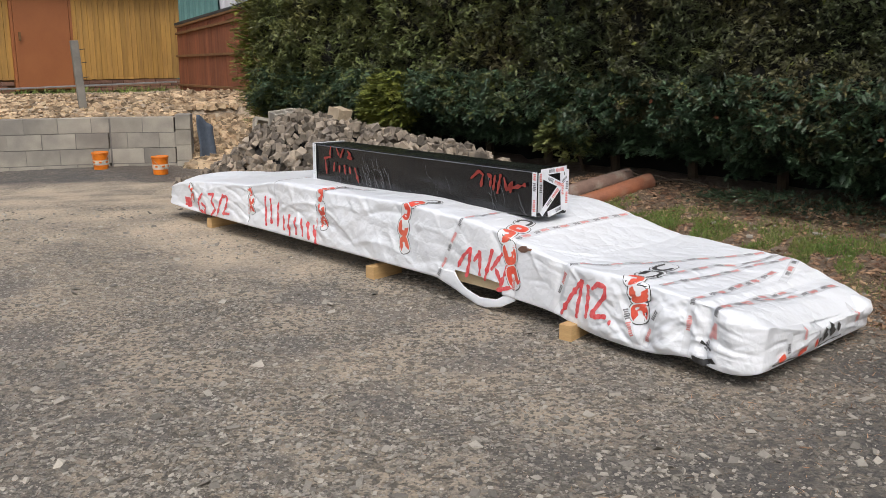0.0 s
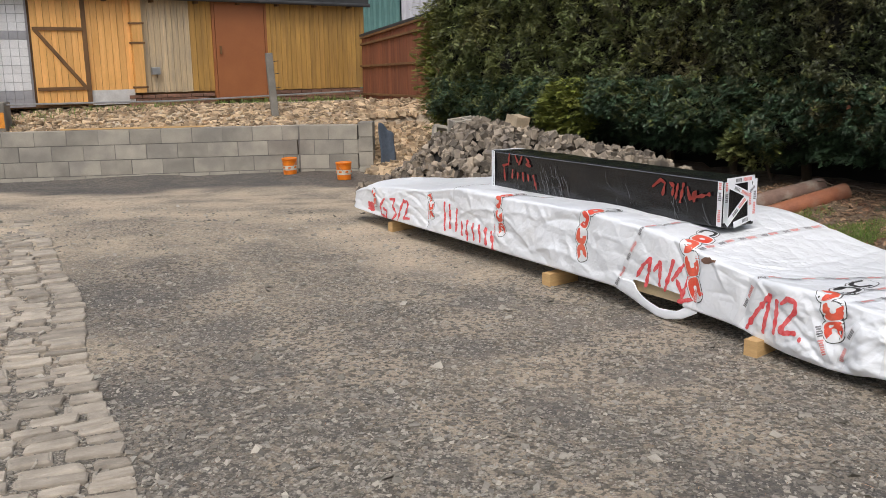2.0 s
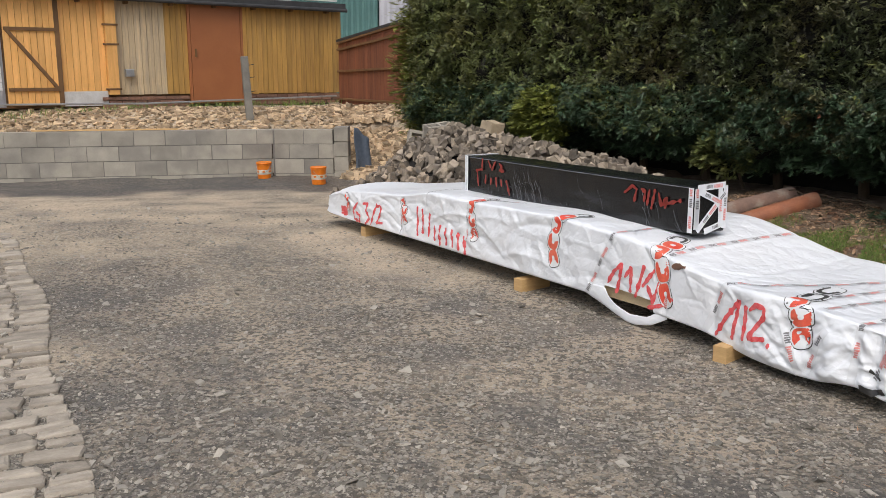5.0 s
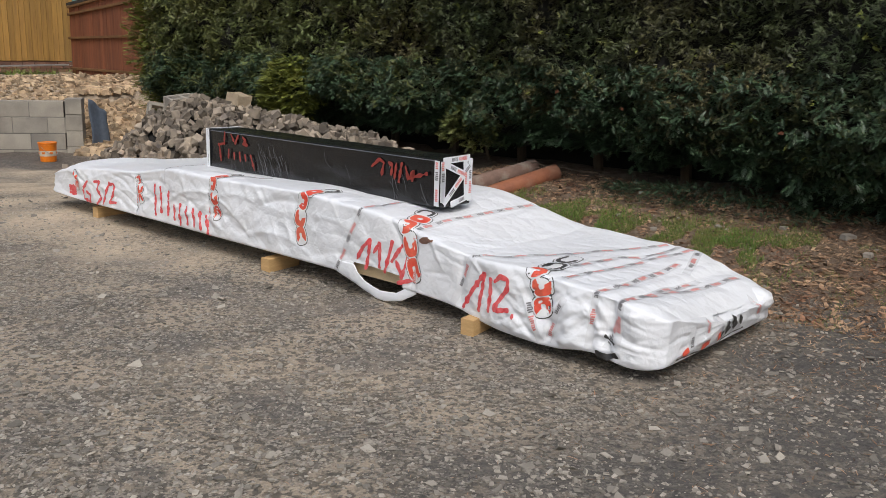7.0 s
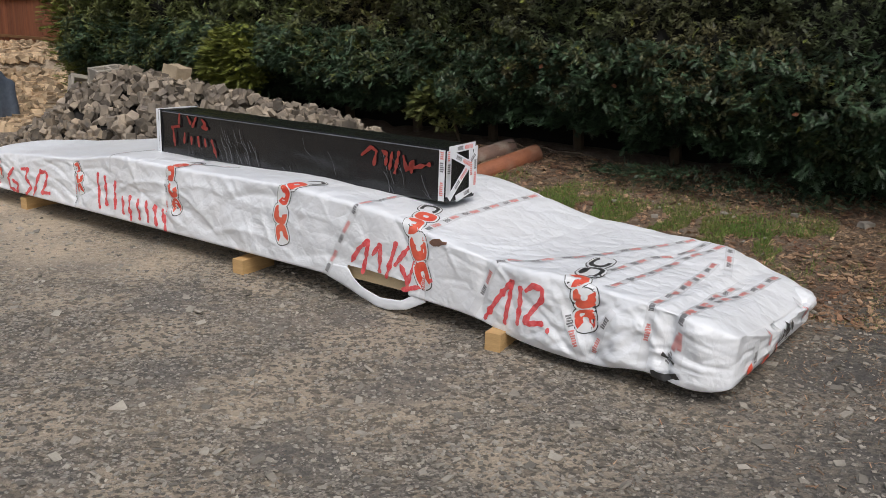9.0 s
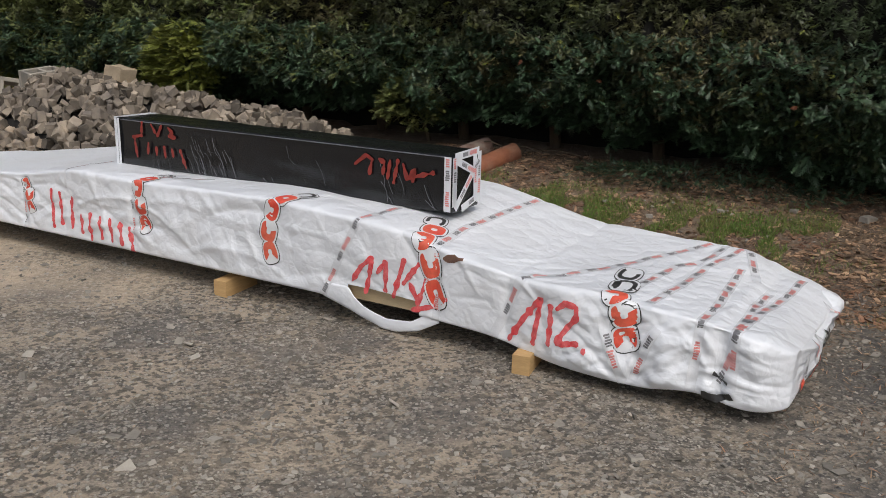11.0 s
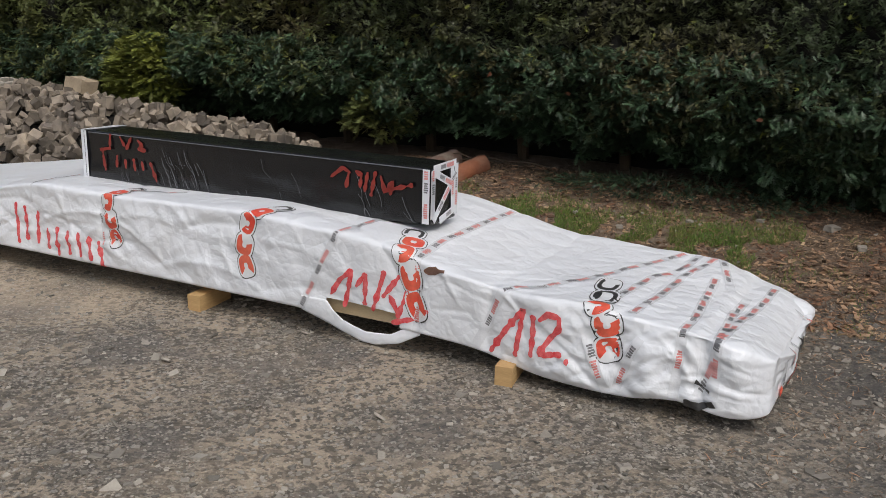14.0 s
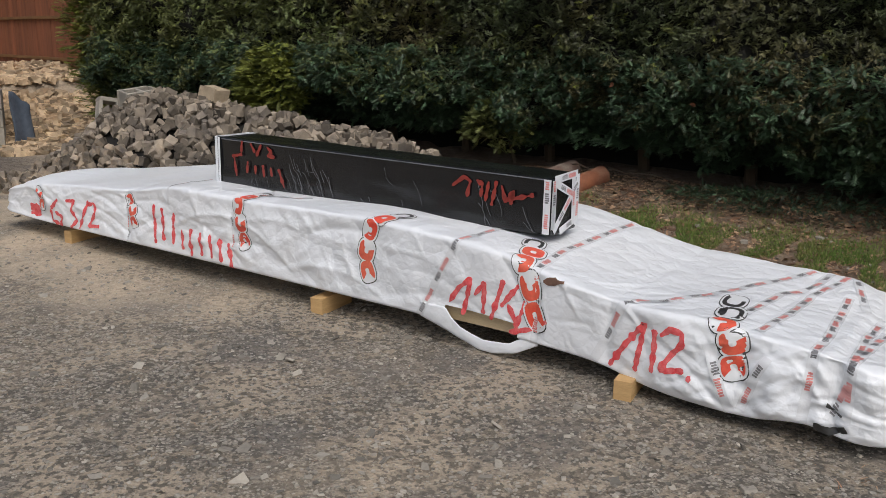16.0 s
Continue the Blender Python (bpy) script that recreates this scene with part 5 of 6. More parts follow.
def bare_tree(x, y, height, seed):
    r = random.Random(seed)
    top = empty("bare_tree", Matrix.Translation((x, y, float(ground_z(x, y)))))
    trunk = bmesh.new()
    twigs = bmesh.new()

    def grow(p, d, length, radius, depth):
        pts = [p]
        for _ in range(4):
            d = (d + Vector((r.uniform(-.22, .22), r.uniform(-.22, .22), r.uniform(-.05, .2)))).normalized()
            pts.append(pts[-1] + d * length / 4)
        tube_bm(pts, radius, 6 if depth < 2 else 3, trunk if depth < 2 else twigs, 0.55)
        if depth < 4:
            for _ in range(4 if depth else 7):
                k = r.randint(1, 4)
                side = Vector((r.uniform(-1, 1), r.uniform(-1, 1), r.uniform(0.1, 0.9))).normalized()
                grow(pts[k], (d * 0.5 + side).normalized(), length * r.uniform(0.45, 0.7), radius * 0.45, depth + 1)

    grow(Vector((0, 0, 0)), Vector((0, 0, 1)), height * 0.6, 0.11, 0)
    part("trunk", trunk, BARK, top)
    part("twigs", twigs, TWIG, top)
    return tagged(top, "bare grey deciduous tree behind the yard", "tree", group="bare trees")


for k, (x, y, h) in enumerate(((-17.5, 24.0, 8.0), (-15.2, 23.0, 7.0), (-19.5, 22.5, 8.5), (-16.3, 21.0, 5.0), (-14.0, 20.5, 5.5))):
    bare_tree(x, y, h, 60 + k)


# ---- foliage ----
def spray_shape(joints=5):
    """A flat conifer spray: pointed leaflets in pairs along one stem, drooping to its tip; triangles, a unit long."""
    V = [(k / joints, 0.0, -0.14 * (k / joints) ** 2) for k in range(joints + 1)]
    F = []
    for k in range(joints):
        at = k / joints
        reach = (0.12, 0.25, 0.27, 0.20, 0.11)[k % 5]
        for side in (-1, 1):
            V.append((at + 0.24 + 0.5 * reach, side * (reach + 0.02), -0.14 * at * at - 0.16 * reach))
            F.append((k, k + 1, len(V) - 1) if side > 0 else (k, len(V) - 1, k + 1))
    return np.array(V), np.array(F)


def scatter(name, shape, places, ahead, upward, sizes, mat, parent=None, label=""):
    """Copies of one shape joined into one mesh; ahead and upward give each copy's axes."""
    V, F = shape
    a = ahead / np.linalg.norm(ahead, axis=1, keepdims=True)
    b = np.cross(upward, a)
    b /= np.linalg.norm(b, axis=1, keepdims=True) + 1e-9
    c = np.cross(a, b)
    sizes = np.asarray(sizes)
    if sizes.ndim == 1:
        sizes = np.repeat(sizes[:, None], 3, 1)
    W = V[None] * sizes[:, None]
    pts = places[:, None] + W[..., :1] * a[:, None] + W[..., 1:2] * b[:, None] + W[..., 2:] * c[:, None]
    faces = (F[None] + (np.arange(len(places)) * len(V))[:, None, None]).reshape(-1, F.shape[1])
    return grid_mesh(name, pts.reshape(-1, 3), faces, mat, parent, label, smooth=False)


H_S0, H_S1, H_TOP = -4.5, 11.75, 3.3
lump_a, lump_b, lump_c = Waves(71, 1.5), Waves(72, 0.5), Waves(73, 0.22)


def hedge_face(s, z):
    """How far across the yard the clipped hedge's face stands."""
    n = 6.78 - 0.10 * (1 - step01(1.5, 4.5, s)) - 0.07 * lump_a(s, z) - 0.055 * lump_b(s, z) - 0.035 * lump_c(s, z)
    n = n - 0.14 * np.exp(-((z - 1.15) / 0.35) ** 2) + 0.10 * step01(1.6, 3.2, z)
    low = hedge_low(s)
    n = n + 0.30 * (1 - step01(0.0, 0.22, z - low)) ** 1.5
    return n + 0.7 * step01(11.2, 12.0, s) ** 2


def hedge_low(s):
    return np.interp(s, [-4, 0.5, 2.0, 3.0, 3.8, 5.5, 7, 9.5, 12], [0.28, 0.34, 0.46, 0.68, 0.78, 0.76, 0.78, 0.86, 0.8]) + 0.07 * lump_b(s, s * 0.3)


hedge = tagged(empty("conifer_hedge"), "tall clipped dark green conifer hedge with loose lower sprays", "hedge")
hs, hz = np.arange(H_S0, H_S1 + 0.3, 0.12), np.linspace(0, 1, 30)
S, T = np.meshgrid(hs, hz, indexing="ij")
zz = hedge_low(S) - 0.05 + (H_TOP - hedge_low(S) + 0.05) * T
V = place(S, hedge_face(S, zz) + 0.16, zz)
back = place(S, np.full_like(S, 8.1), zz)
nz = len(hz)
i = np.arange(len(hs) - 1)[:, None] * nz + np.arange(nz - 1)
quad = np.stack([i, i + nz, i + nz + 1, i + 1], -1).reshape(-1, 4)
tot = V.shape[0] * V.shape[1]
edge = []
for r in (0, nz - 1):
    e = np.arange(len(hs) - 1) * nz + r
    edge.append(np.stack([e, e + nz, e + nz + tot, e + tot], -1))
for c in (0, len(hs) - 1):
    e = c * nz + np.arange(nz - 1)
    edge.append(np.stack([e, e + 1, e + 1 + tot, e + tot], -1))
# filler body behind the sprays, coloured as shade and stopping light through it
grid_mesh("hedge_core", np.concatenate([V.reshape(-1, 3), back.reshape(-1, 3)]), np.concatenate([quad, quad[:, ::-1] + tot, *edge]), HEDGE_SHADE, hedge, "near-black body filling the hedge for the shade inside")
# sheet added to block light from behind and darken the gap under foliage
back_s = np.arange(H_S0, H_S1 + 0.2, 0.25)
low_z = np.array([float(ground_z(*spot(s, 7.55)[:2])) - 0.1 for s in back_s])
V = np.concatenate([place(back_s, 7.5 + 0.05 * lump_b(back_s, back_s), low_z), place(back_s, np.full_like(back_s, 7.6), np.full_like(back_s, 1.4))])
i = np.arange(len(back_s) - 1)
grid_mesh("inner_thicket", V, np.stack([i, i + 1, i + 1 + len(back_s), i + len(back_s)], -1), HEDGE_SHADE, hedge, "near-black sheet added for the shade low inside the hedge")
rng = np.random.RandomState(77)
SPRAY_V = spray_shape()


def hedge_clumps(count, each, s0, s1, z_lo, z_hi, size, mat, name, droop, loose, proud=0.05, share=None, skew=1.0, flat=0.4):
    """Twigs standing out of the hedge's face, each with a fan of sprays."""
    s = rng.uniform(s0, s1, count)
    if share is not None:
        s = s[rng.uniform(0, 1, count) < share(s)]
    low = hedge_low(s)
    z = low + z_lo + (np.minimum(z_hi, H_TOP) - low - z_lo) * rng.uniform(0, 1, len(s)) ** skew
    n = hedge_face(s, z) + rng.normal(0, proud, len(s)) + 0.03
    way = -ACROSS[None] + rng.normal(0, 0.85, (len(s), 1)) * ALONG + rng.normal(0, loose, (len(s), 3)) + np.array([0, 0, -droop])
    way /= np.linalg.norm(way, axis=1, keepdims=True)
    root = np.repeat(place(s, n, z), each, 0)
    way = np.repeat(way, each, 0)
    m = len(root)
    out = way + rng.normal(0, 0.42, (m, 3))
    out /= np.linalg.norm(out, axis=1, keepdims=True)
    sizes = size * rng.uniform(0.55, 1.35, m)
    root = root + way * (rng.uniform(-1.1, 0.5, m) * size)[:, None] + rng.normal(0, 0.35 * size, (m, 3)) - 0.35 * size * out
    upv = np.array([0, 0, 1.0]) - 0.35 * ACROSS + rng.normal(0, flat, (m, 3))
    ob = scatter(name, SPRAY_V, root, out, upv, sizes, mat, hedge)
    ob["kind"] = "stuff"
    return ob


# more lightened sprays towards the far end, where light is painted in
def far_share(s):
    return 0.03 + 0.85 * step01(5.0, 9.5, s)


hedge_clumps(16000, 11, 0.2, H_S1 + 0.1, 0.12, 2.7, 0.041, LEAF, "clipped_foliage", 0.05, 0.50, 0.045, share=lambda s: 1 - far_share(s))
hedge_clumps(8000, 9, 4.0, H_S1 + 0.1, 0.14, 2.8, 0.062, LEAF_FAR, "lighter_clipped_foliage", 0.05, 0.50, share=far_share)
hedge_clumps(1500, 8, H_S0, 0.3, -0.05, H_TOP, 0.15, LEAF, "clipped_foliage", 0.15, 0.6)
hedge_clumps(1500, 8, 0.2, H_S1, 2.15, H_TOP, 0.13, LEAF, "clipped_foliage", 0.15, 0.6)
hedge_clumps(5600, 10, 0.2, H_S1, 0.04, 1.45, 0.056, LEAF_LOW, "lower_foliage", 0.12, 0.25, 0.07, skew=1.3, flat=0.22)
hedge_clumps(1400, 11, 0.2, H_S1, 0.02, 0.75, 0.080, LEAF_LOW, "hanging_foliage", 0.20, 0.22, 0.09, skew=1.2, flat=0.18)
hedge_clumps(260, 6, 0.2, H_S1, 0.3, 2.6, 0.05, LEAF_LIGHT, "tip_growth", 0.1, 0.6)

# a loose yellow-green end of the hedge, and a young yellow conifer before it
def conifer_tuft(name, s, n, z, rs, rn, rz, count, size, label, mat, stem_n=0.1):
    d = rng.normal(size=(count, 3))
    d /= np.linalg.norm(d, axis=1, keepdims=True)
    r = rng.uniform(0.35, 1.0, count) ** 0.5 * (1 + 0.25 * np.sin(5 * d[:, 0] + 3 * d[:, 2]))
    p = place(s + rs * d[:, 0] * r, n + rn * d[:, 1] * r, z + rz * d[:, 2] * r)
    out = d[:, :1] * ALONG * 0.8 + d[:, 1:2] * ACROSS * 0.8 - 0.5 * ACROSS + np.array([0, 0, 0.15]) + rng.normal(0, 0.35, (count, 3))
    top = empty(name, Matrix.Translation(spot(s, n, float(ground_z(*spot(s, n)[:2])))))
    ob = scatter("foliage", SPRAY_V, p, out, np.array([0, 0, 1.0]) + rng.normal(0, 0.4, (count, 3)), size * rng.uniform(0.6, 1.3, count), mat)
    ob["kind"] = "stuff"
    ob.parent = top
    ob.matrix_parent_inverse = top.matrix_world.inverted()
    g = float(ground_z(*spot(s, n)[:2]))
    st = part("stem", tube_bm([spot(s, n + stem_n, g - 0.02), spot(s + 0.03, n + 0.8 * stem_n, (g + z) / 2), spot(s, n + 0.5 * stem_n, z + rz * 0.3)], 0.02, 7, taper=0.4), BARK)
    st.parent = top
    st.matrix_parent_inverse = top.matrix_world.inverted()
    return tagged(top, label, "conifer")


conifer_tuft("young_conifer", 8.25, 6.60, 1.08, 0.42, 0.20, 0.34, 2000, 0.10, "young yellow-green conifer growing out of the hedge", LEAF_LIGHT)
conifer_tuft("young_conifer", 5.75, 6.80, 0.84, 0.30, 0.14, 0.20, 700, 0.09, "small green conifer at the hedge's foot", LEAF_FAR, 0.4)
conifer_tuft("loose_conifer", 11.72, 7.1, 1.75, 0.24, 0.40, 1.35, 5000, 0.11, "loose yellow-green conifer at the end of the hedge", LEAF_LIGHT)
conifer_tuft("ivy_patch", 3.3, 6.75, 0.46, 1.1, 0.20, 0.10, 1500, 0.05, "low dark ivy on the bank under the hedge", LEAF_LOW)
for s in np.arange(-3.5, 11.6, 0.9):
    g = float(ground_z(*spot(s, 7.3)[:2]))
    ob = part("hedge_trunk", tube_bm([spot(s, 7.38, g - 0.05), spot(s + 0.04, 7.36, g + 0.5), spot(s + 0.02, 7.40, g + 1.1)], 0.05, 8), BARK, hedge)


shrub = yard_point(62, 23)
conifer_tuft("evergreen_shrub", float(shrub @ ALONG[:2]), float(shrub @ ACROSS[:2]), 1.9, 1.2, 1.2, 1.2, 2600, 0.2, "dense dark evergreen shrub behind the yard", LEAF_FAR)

# ---- stones ----
def rough_stone(seed, squash=(1, 1, 1), cube=0.5, cuts=1):
    """A broken stone about a unit across, between a block and a pebble."""
    r = random.Random(seed)
    b = bmesh.new()
    bmesh.ops.create_cube(b, size=1.0)
    if cuts:
        bmesh.ops.bevel(b, geom=b.edges[:], offset=0.05 + 0.12 * r.random() * (1 - cube), segments=1, affect="EDGES")
    j = 0.10 if cuts else 0.20
    for vtx in b.verts:
        vtx.co = Vector(((vtx.co.x + r.uniform(-j, j)) * squash[0], (vtx.co.y + r.uniform(-j, j)) * squash[1], (vtx.co.z + r.uniform(-j, j)) * squash[2]))
    return b


def arrays_of(b):
    bmesh.ops.triangulate(b, faces=b.faces[:])
    b.verts.ensure_lookup_table()
    V = np.array([v.co[:] for v in b.verts])
    F = np.array([[v.index for v in f.verts] for f in b.faces])
    b.free()
    return V, F


def pile_height(s, n):
    ridge = np.interp(s, [5.3, 6.0, 6.6, 7.5, 8.4, 9.1, 9.6, 10.2, 10.6], [0.30, 0.58, 0.70, 0.76, 0.85, 0.92, 0.80, 0.38, 0.02])
    mid = np.interp(s, [5, 8, 11], [6.25, 6.05, 5.9])
    wide = np.interp(s, [5, 7, 9.5, 11], [0.5, 0.8, 1.0, 0.8])
    return ridge * np.clip(1 - (np.abs(n - mid) / wide) ** 1.6, 0, 1)


pile = tagged(empty("stone_pile", Matrix.Translation(spot(8.4, 6.0, 0.1))), "heap of rough grey and brown granite setts by the hedge", "stone pile")
ss, nn = np.meshgrid(np.arange(5.0, 11.5, 0.12), np.arange(4.9, 7.2, 0.12), indexing="ij")
pp = place(ss, nn, 0)
keep_pile = (pile_height(ss, nn) > 0.08)[:-1, :-1]
pz = np.maximum(ground_z(pp[..., 0], pp[..., 1]) - 0.03, pile_height(ss, nn) - 0.10)
V = place(ss, nn, pz).reshape(-1, 3)
m = ss.shape[1]
i = np.arange(ss.shape[0] - 1)[:, None] * m + np.arange(m - 1)
# near-black sheet under the setts, painting shade into the gaps between them
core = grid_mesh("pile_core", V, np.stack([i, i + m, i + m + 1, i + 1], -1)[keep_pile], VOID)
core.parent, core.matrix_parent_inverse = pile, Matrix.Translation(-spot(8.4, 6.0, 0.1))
stones = [rough_stone(90 + k, (1.0, random.Random(k).uniform(0.55, 0.95), random.Random(k + 50).uniform(0.45, 0.8)), 0.4) for k in range(8)]
stone_meshes = []
for b in stones:
    me = bpy.data.meshes.new("sett")
    b.to_mesh(me)
    b.free()
    me.materials.append(PAVER)
    stone_meshes.append(me)
rest, near = [], 0
cand = []
while len(cand) < 2100:
    s, n = rng.uniform(5.3, 10.7), rng.uniform(5.0, 6.9)
    h = float(pile_height(np.float64(s), np.float64(n)))
    g = float(ground_z(*spot(s, n)[:2]))
    if h > g + 0.01 or (rng.uniform() < 0.03 and h > 0):
        cand.append((s, n, max(h, g)))
cand.sort(key=lambda c: c[1] - 0.1 * c[2])
for k, (s, n, h) in enumerate(cand):
    size = rng.uniform(0.06, 0.115)
    m = Matrix.Translation(spot(s, n, h + rng.uniform(-0.075, 0.045))) @ pose(0, 0, 0, rng.uniform(0, 360), rng.uniform(0, 360), rng.uniform(0, 360)) @ Matrix.Diagonal((size, size, size, 1))
    if k < 300:
        ob = link("sett", stone_meshes[k % 8], None, pile)
        ob.matrix_world = m
    else:
        rest.append((k % 8, m))
bits = []
for idx, m in rest:
    me = stone_meshes[idx]
    V = np.array([m @ v.co for v in me.vertices])
    b = bmesh.new()
    b.from_mesh(me)
    bmesh.ops.triangulate(b, faces=b.faces[:])
    bits.append((V, np.array([[v.index for v in f.verts] for f in b.faces])))
    b.free()
ob = grid_mesh("heaped_sett_rest", *joined(bits), PAVER_REST, smooth=False)
ob.parent, ob.matrix_parent_inverse = pile, Matrix.Translation(-spot(8.4, 6.0, 0.1))
ob["kind"] = "stuff"
big = part("quarry_stone", rough_stone(120, (0.24, 0.17, 0.13), 0.8), material("pale_quarry_stone", (0.46, 0.37, 0.26), (0.36, 0.29, 0.2), rough=0.9, scale=9), smooth=False)
big.matrix_world = Matrix.Translation(spot(8.50, 6.10, 0.955)) @ pose(0, 0, 0, 6, -5, 130)
tagged(big, "large pale quarry stone on top of the heap", "stone")


def broken_block(x, y, z, m):
    top = empty("broken_block", Matrix.Translation((x, y, z)) @ m)
    part("shell", box_bm((0.34, 0.045, 0.18), (0, 0.09, 0), 0.008), BLOCK, top)
    part("shell", box_bm((0.38, 0.045, 0.18), (0.02, -0.09, 0), 0.008), BLOCK, top)
    for x2 in (-0.15, 0.02, 0.18):
        part("web", box_bm((0.035, 0.15, 0.18), (x2, 0, 0), 0.006), BLOCK, top)
    return tagged(top, "broken grey hollow concrete block on the rubble", "concrete block", group="broken blocks")


broken_block(*spot(10.05, 6.05, 0.70), pose(0, 0, 0, 75, 10, 20))
broken_block(*spot(9.72, 6.12, 0.84), pose(0, 0, 0, 8, -6, 35))

# rubble on the terrace and its slope
def scatter_stones(name, count, pick, sizes, mat, squash, label, kinds=8, sink=0.25, seed=0):
    bits_v, bits_f, n = [], [], 0
    per = count // kinds
    for k in range(kinds):
        V, F = arrays_of(rough_stone(200 + seed + k, squash, 0.3, 0))
        x, y = pick(per)
        size = sizes(per)
        z = ground_z(x, y) + size * squash[2] * (0.5 - sink)
        p = np.stack([x, y, z], -1)
        a = rng.normal(size=(per, 3)) * np.array([1, 1, 0.25])
        a /= np.linalg.norm(a, axis=1, keepdims=True)
        upv = np.array([0, 0, 1.0]) + rng.normal(0, 0.25, (per, 3))
        b = np.cross(upv, a)
        b /= np.linalg.norm(b, axis=1, keepdims=True)
        c = np.cross(a, b)
        W = V[None] * size[:, None, None]
        pts = p[:, None] + W[..., :1] * a[:, None] + W[..., 1:2] * b[:, None] + W[..., 2:] * c[:, None]
        bits_v.append(pts.reshape(-1, 3))
        bits_f.append((F[None] + (np.arange(per) * len(V))[:, None, None]).reshape(-1, 3) + n)
        n += per * len(V)
    ob = grid_mesh(name, np.concatenate(bits_v), np.concatenate(bits_f), mat, smooth=False)
    return tagged(ob, label, "stones", kind="stuff")


def on_terrace(n):
    a, d = rng.uniform(-9.5, 5.5, n), rng.uniform(0.0, 1.0, n) ** 1.3 * 2.2 + 0.30
    d = np.where(a > 3.0, rng.uniform(-0.5, 2.2, n), d)
    q = WALL_AT + a[:, None] * WALL_WAY + d[:, None] * WALL_BACK
    return q[:, 0], q[:, 1]


def on_slope(n):
    a, d = rng.uniform(3.1, 6.0, n), rng.uniform(-0.7, 2.4, n)
    q = WALL_AT + a[:, None] * WALL_WAY + d[:, None] * WALL_BACK
    return q[:, 0], q[:, 1]


scatter_stones("rubble", 14000, on_terrace, lambda n: 0.02 + 0.11 * rng.uniform(0, 1, n) ** 2.6, RUBBLE, (1, 0.7, 0.42), "yellow-brown sandstone rubble on the terrace")
scatter_stones("rubble", 6000, on_slope, lambda n: 0.03 + 0.14 * rng.uniform(0, 1, n) ** 1.8, RUBBLE, (1, 0.75, 0.55), "yellow-brown sandstone rubble on the slope", seed=20)


def in_yard(n):
    y = 1.0 + 8.5 * rng.uniform(0, 1, n) ** 1.5 + rng.normal(0, 0.4, n)
    x = rng.uniform(-0.62, 0.62, n) * (y + 1.2) - 0.12 * y + rng.normal(0, 0.2, n)
    ok = (x * ACROSS[0] + y * ACROSS[1] < 5.6)
    return np.where(ok, x, rng.uniform(-3, 1, n)), np.where(ok, y, rng.uniform(1.5, 4, n))


def beside_verge(n):
    s, nn = rng.uniform(-2.5, 3.5, n), rng.uniform(2.5, 6.6, n)
    nn = np.where(s > 2.0, rng.uniform(5.35, 7.0, n), nn)
    q = place(s, nn, 0 * s)
    return q[:, 0], q[:, 1]


scatter_stones("gravel", 32000, in_yard, lambda n: 0.006 + 0.020 * rng.uniform(0, 1, n) ** 2.6, GRIT, (1, 0.72, 0.32), "small loose grey gravel on the yard", seed=40)
scatter_stones("gravel", 4200, in_yard, lambda n: 0.014 + 0.042 * rng.uniform(0, 1, n) ** 3.0, GRIT, (1, 0.72, 0.20), "flat loose grey stones on the yard", seed=60)
scatter_stones("gravel", 900, beside_verge, lambda n: 0.006 + 0.022 * rng.uniform(0, 1, n) ** 3, GRIT, (1, 0.75, 0.5), "loose stones and grit along the verge", seed=80)

# ---- litter, dry needles and grass along the verge ----
BLADE = (np.array([(0, -0.05, 0), (0, 0.05, 0), (0.55, 0.035, 0.10), (0.55, -0.035, 0.10), (1.0, 0, 0.06)]), np.array([(0, 1, 2), (0, 2, 3), (3, 2, 4)]))


def lying(name, count, pick, size, mat, label):
    x, y = pick(count)
    p = np.stack([x, y, ground_z(x, y) + 0.004], -1)
    a = rng.normal(size=(count, 3)) * np.array([1, 1, 0.12])
    ob = scatter(name, BLADE, p, a, np.array([0, 0, 1.0]) + rng.normal(0, 0.3, (count, 3)), size * rng.uniform(0.4, 1.4, count), mat)
    return tagged(ob, label, "litter", kind="stuff")


def verge(n):
    s, nn = rng.uniform(-0.6, 5.6, n), 5.40 + 1.75 * rng.uniform(0, 1, n)
    q = place(s, nn, 0 * s)
    return q[:, 0], q[:, 1]


def apron(n):
    s = rng.uniform(-2.5, 2.2, n)
    nn = 7.0 - np.abs(rng.normal(0, 1.6, n))
    q = place(s, nn, 0 * s)
    return q[:, 0], q[:, 1]


lying("dry_litter", 36000, verge, 0.042, STRAW, "dry brown needles and twigs under the hedge")
scatter_stones("wood_chips", 12000, verge, lambda n: 0.016 + 0.040 * rng.uniform(0, 1, n) ** 2, STRAW, (1, 0.5, 0.16), "brown bark chips and dead leaves on the bank", seed=100)
lying("dry_litter", 15000, apron, 0.045, STRAW, "pale dry straw and twigs on the gravel")
lying("dry_litter", 5000, in_yard, 0.020, STRAW, "scattered dry stalks on the yard")


def grass(count, pick, height, label):
    x, y = pick(count)
    p = np.stack([x, y, ground_z(x, y) - 0.003], -1)
    a = np.stack([rng.normal(0, 0.5, count), rng.normal(0, 0.5, count), np.ones(count)], -1)
    ob = scatter("grass", BLADE, p, a, rng.normal(size=(count, 3)), height * rng.uniform(0.5, 1.3, count), GRASS)
    return tagged(ob, label, "grass", kind="stuff")


clump = Waves(91, 0.55)


def grassy(n):
    s, nn = rng.uniform(2.2, 5.0, 6 * n), rng.normal(6.2, 0.17, 6 * n)
    keep = np.flatnonzero(clump(s, nn) + 0.5 * Waves(92, 0.16)(s, nn) > -0.35)[:n]
    q = place(s[keep], nn[keep], 0 * keep)
    return q[:, 0], q[:, 1]


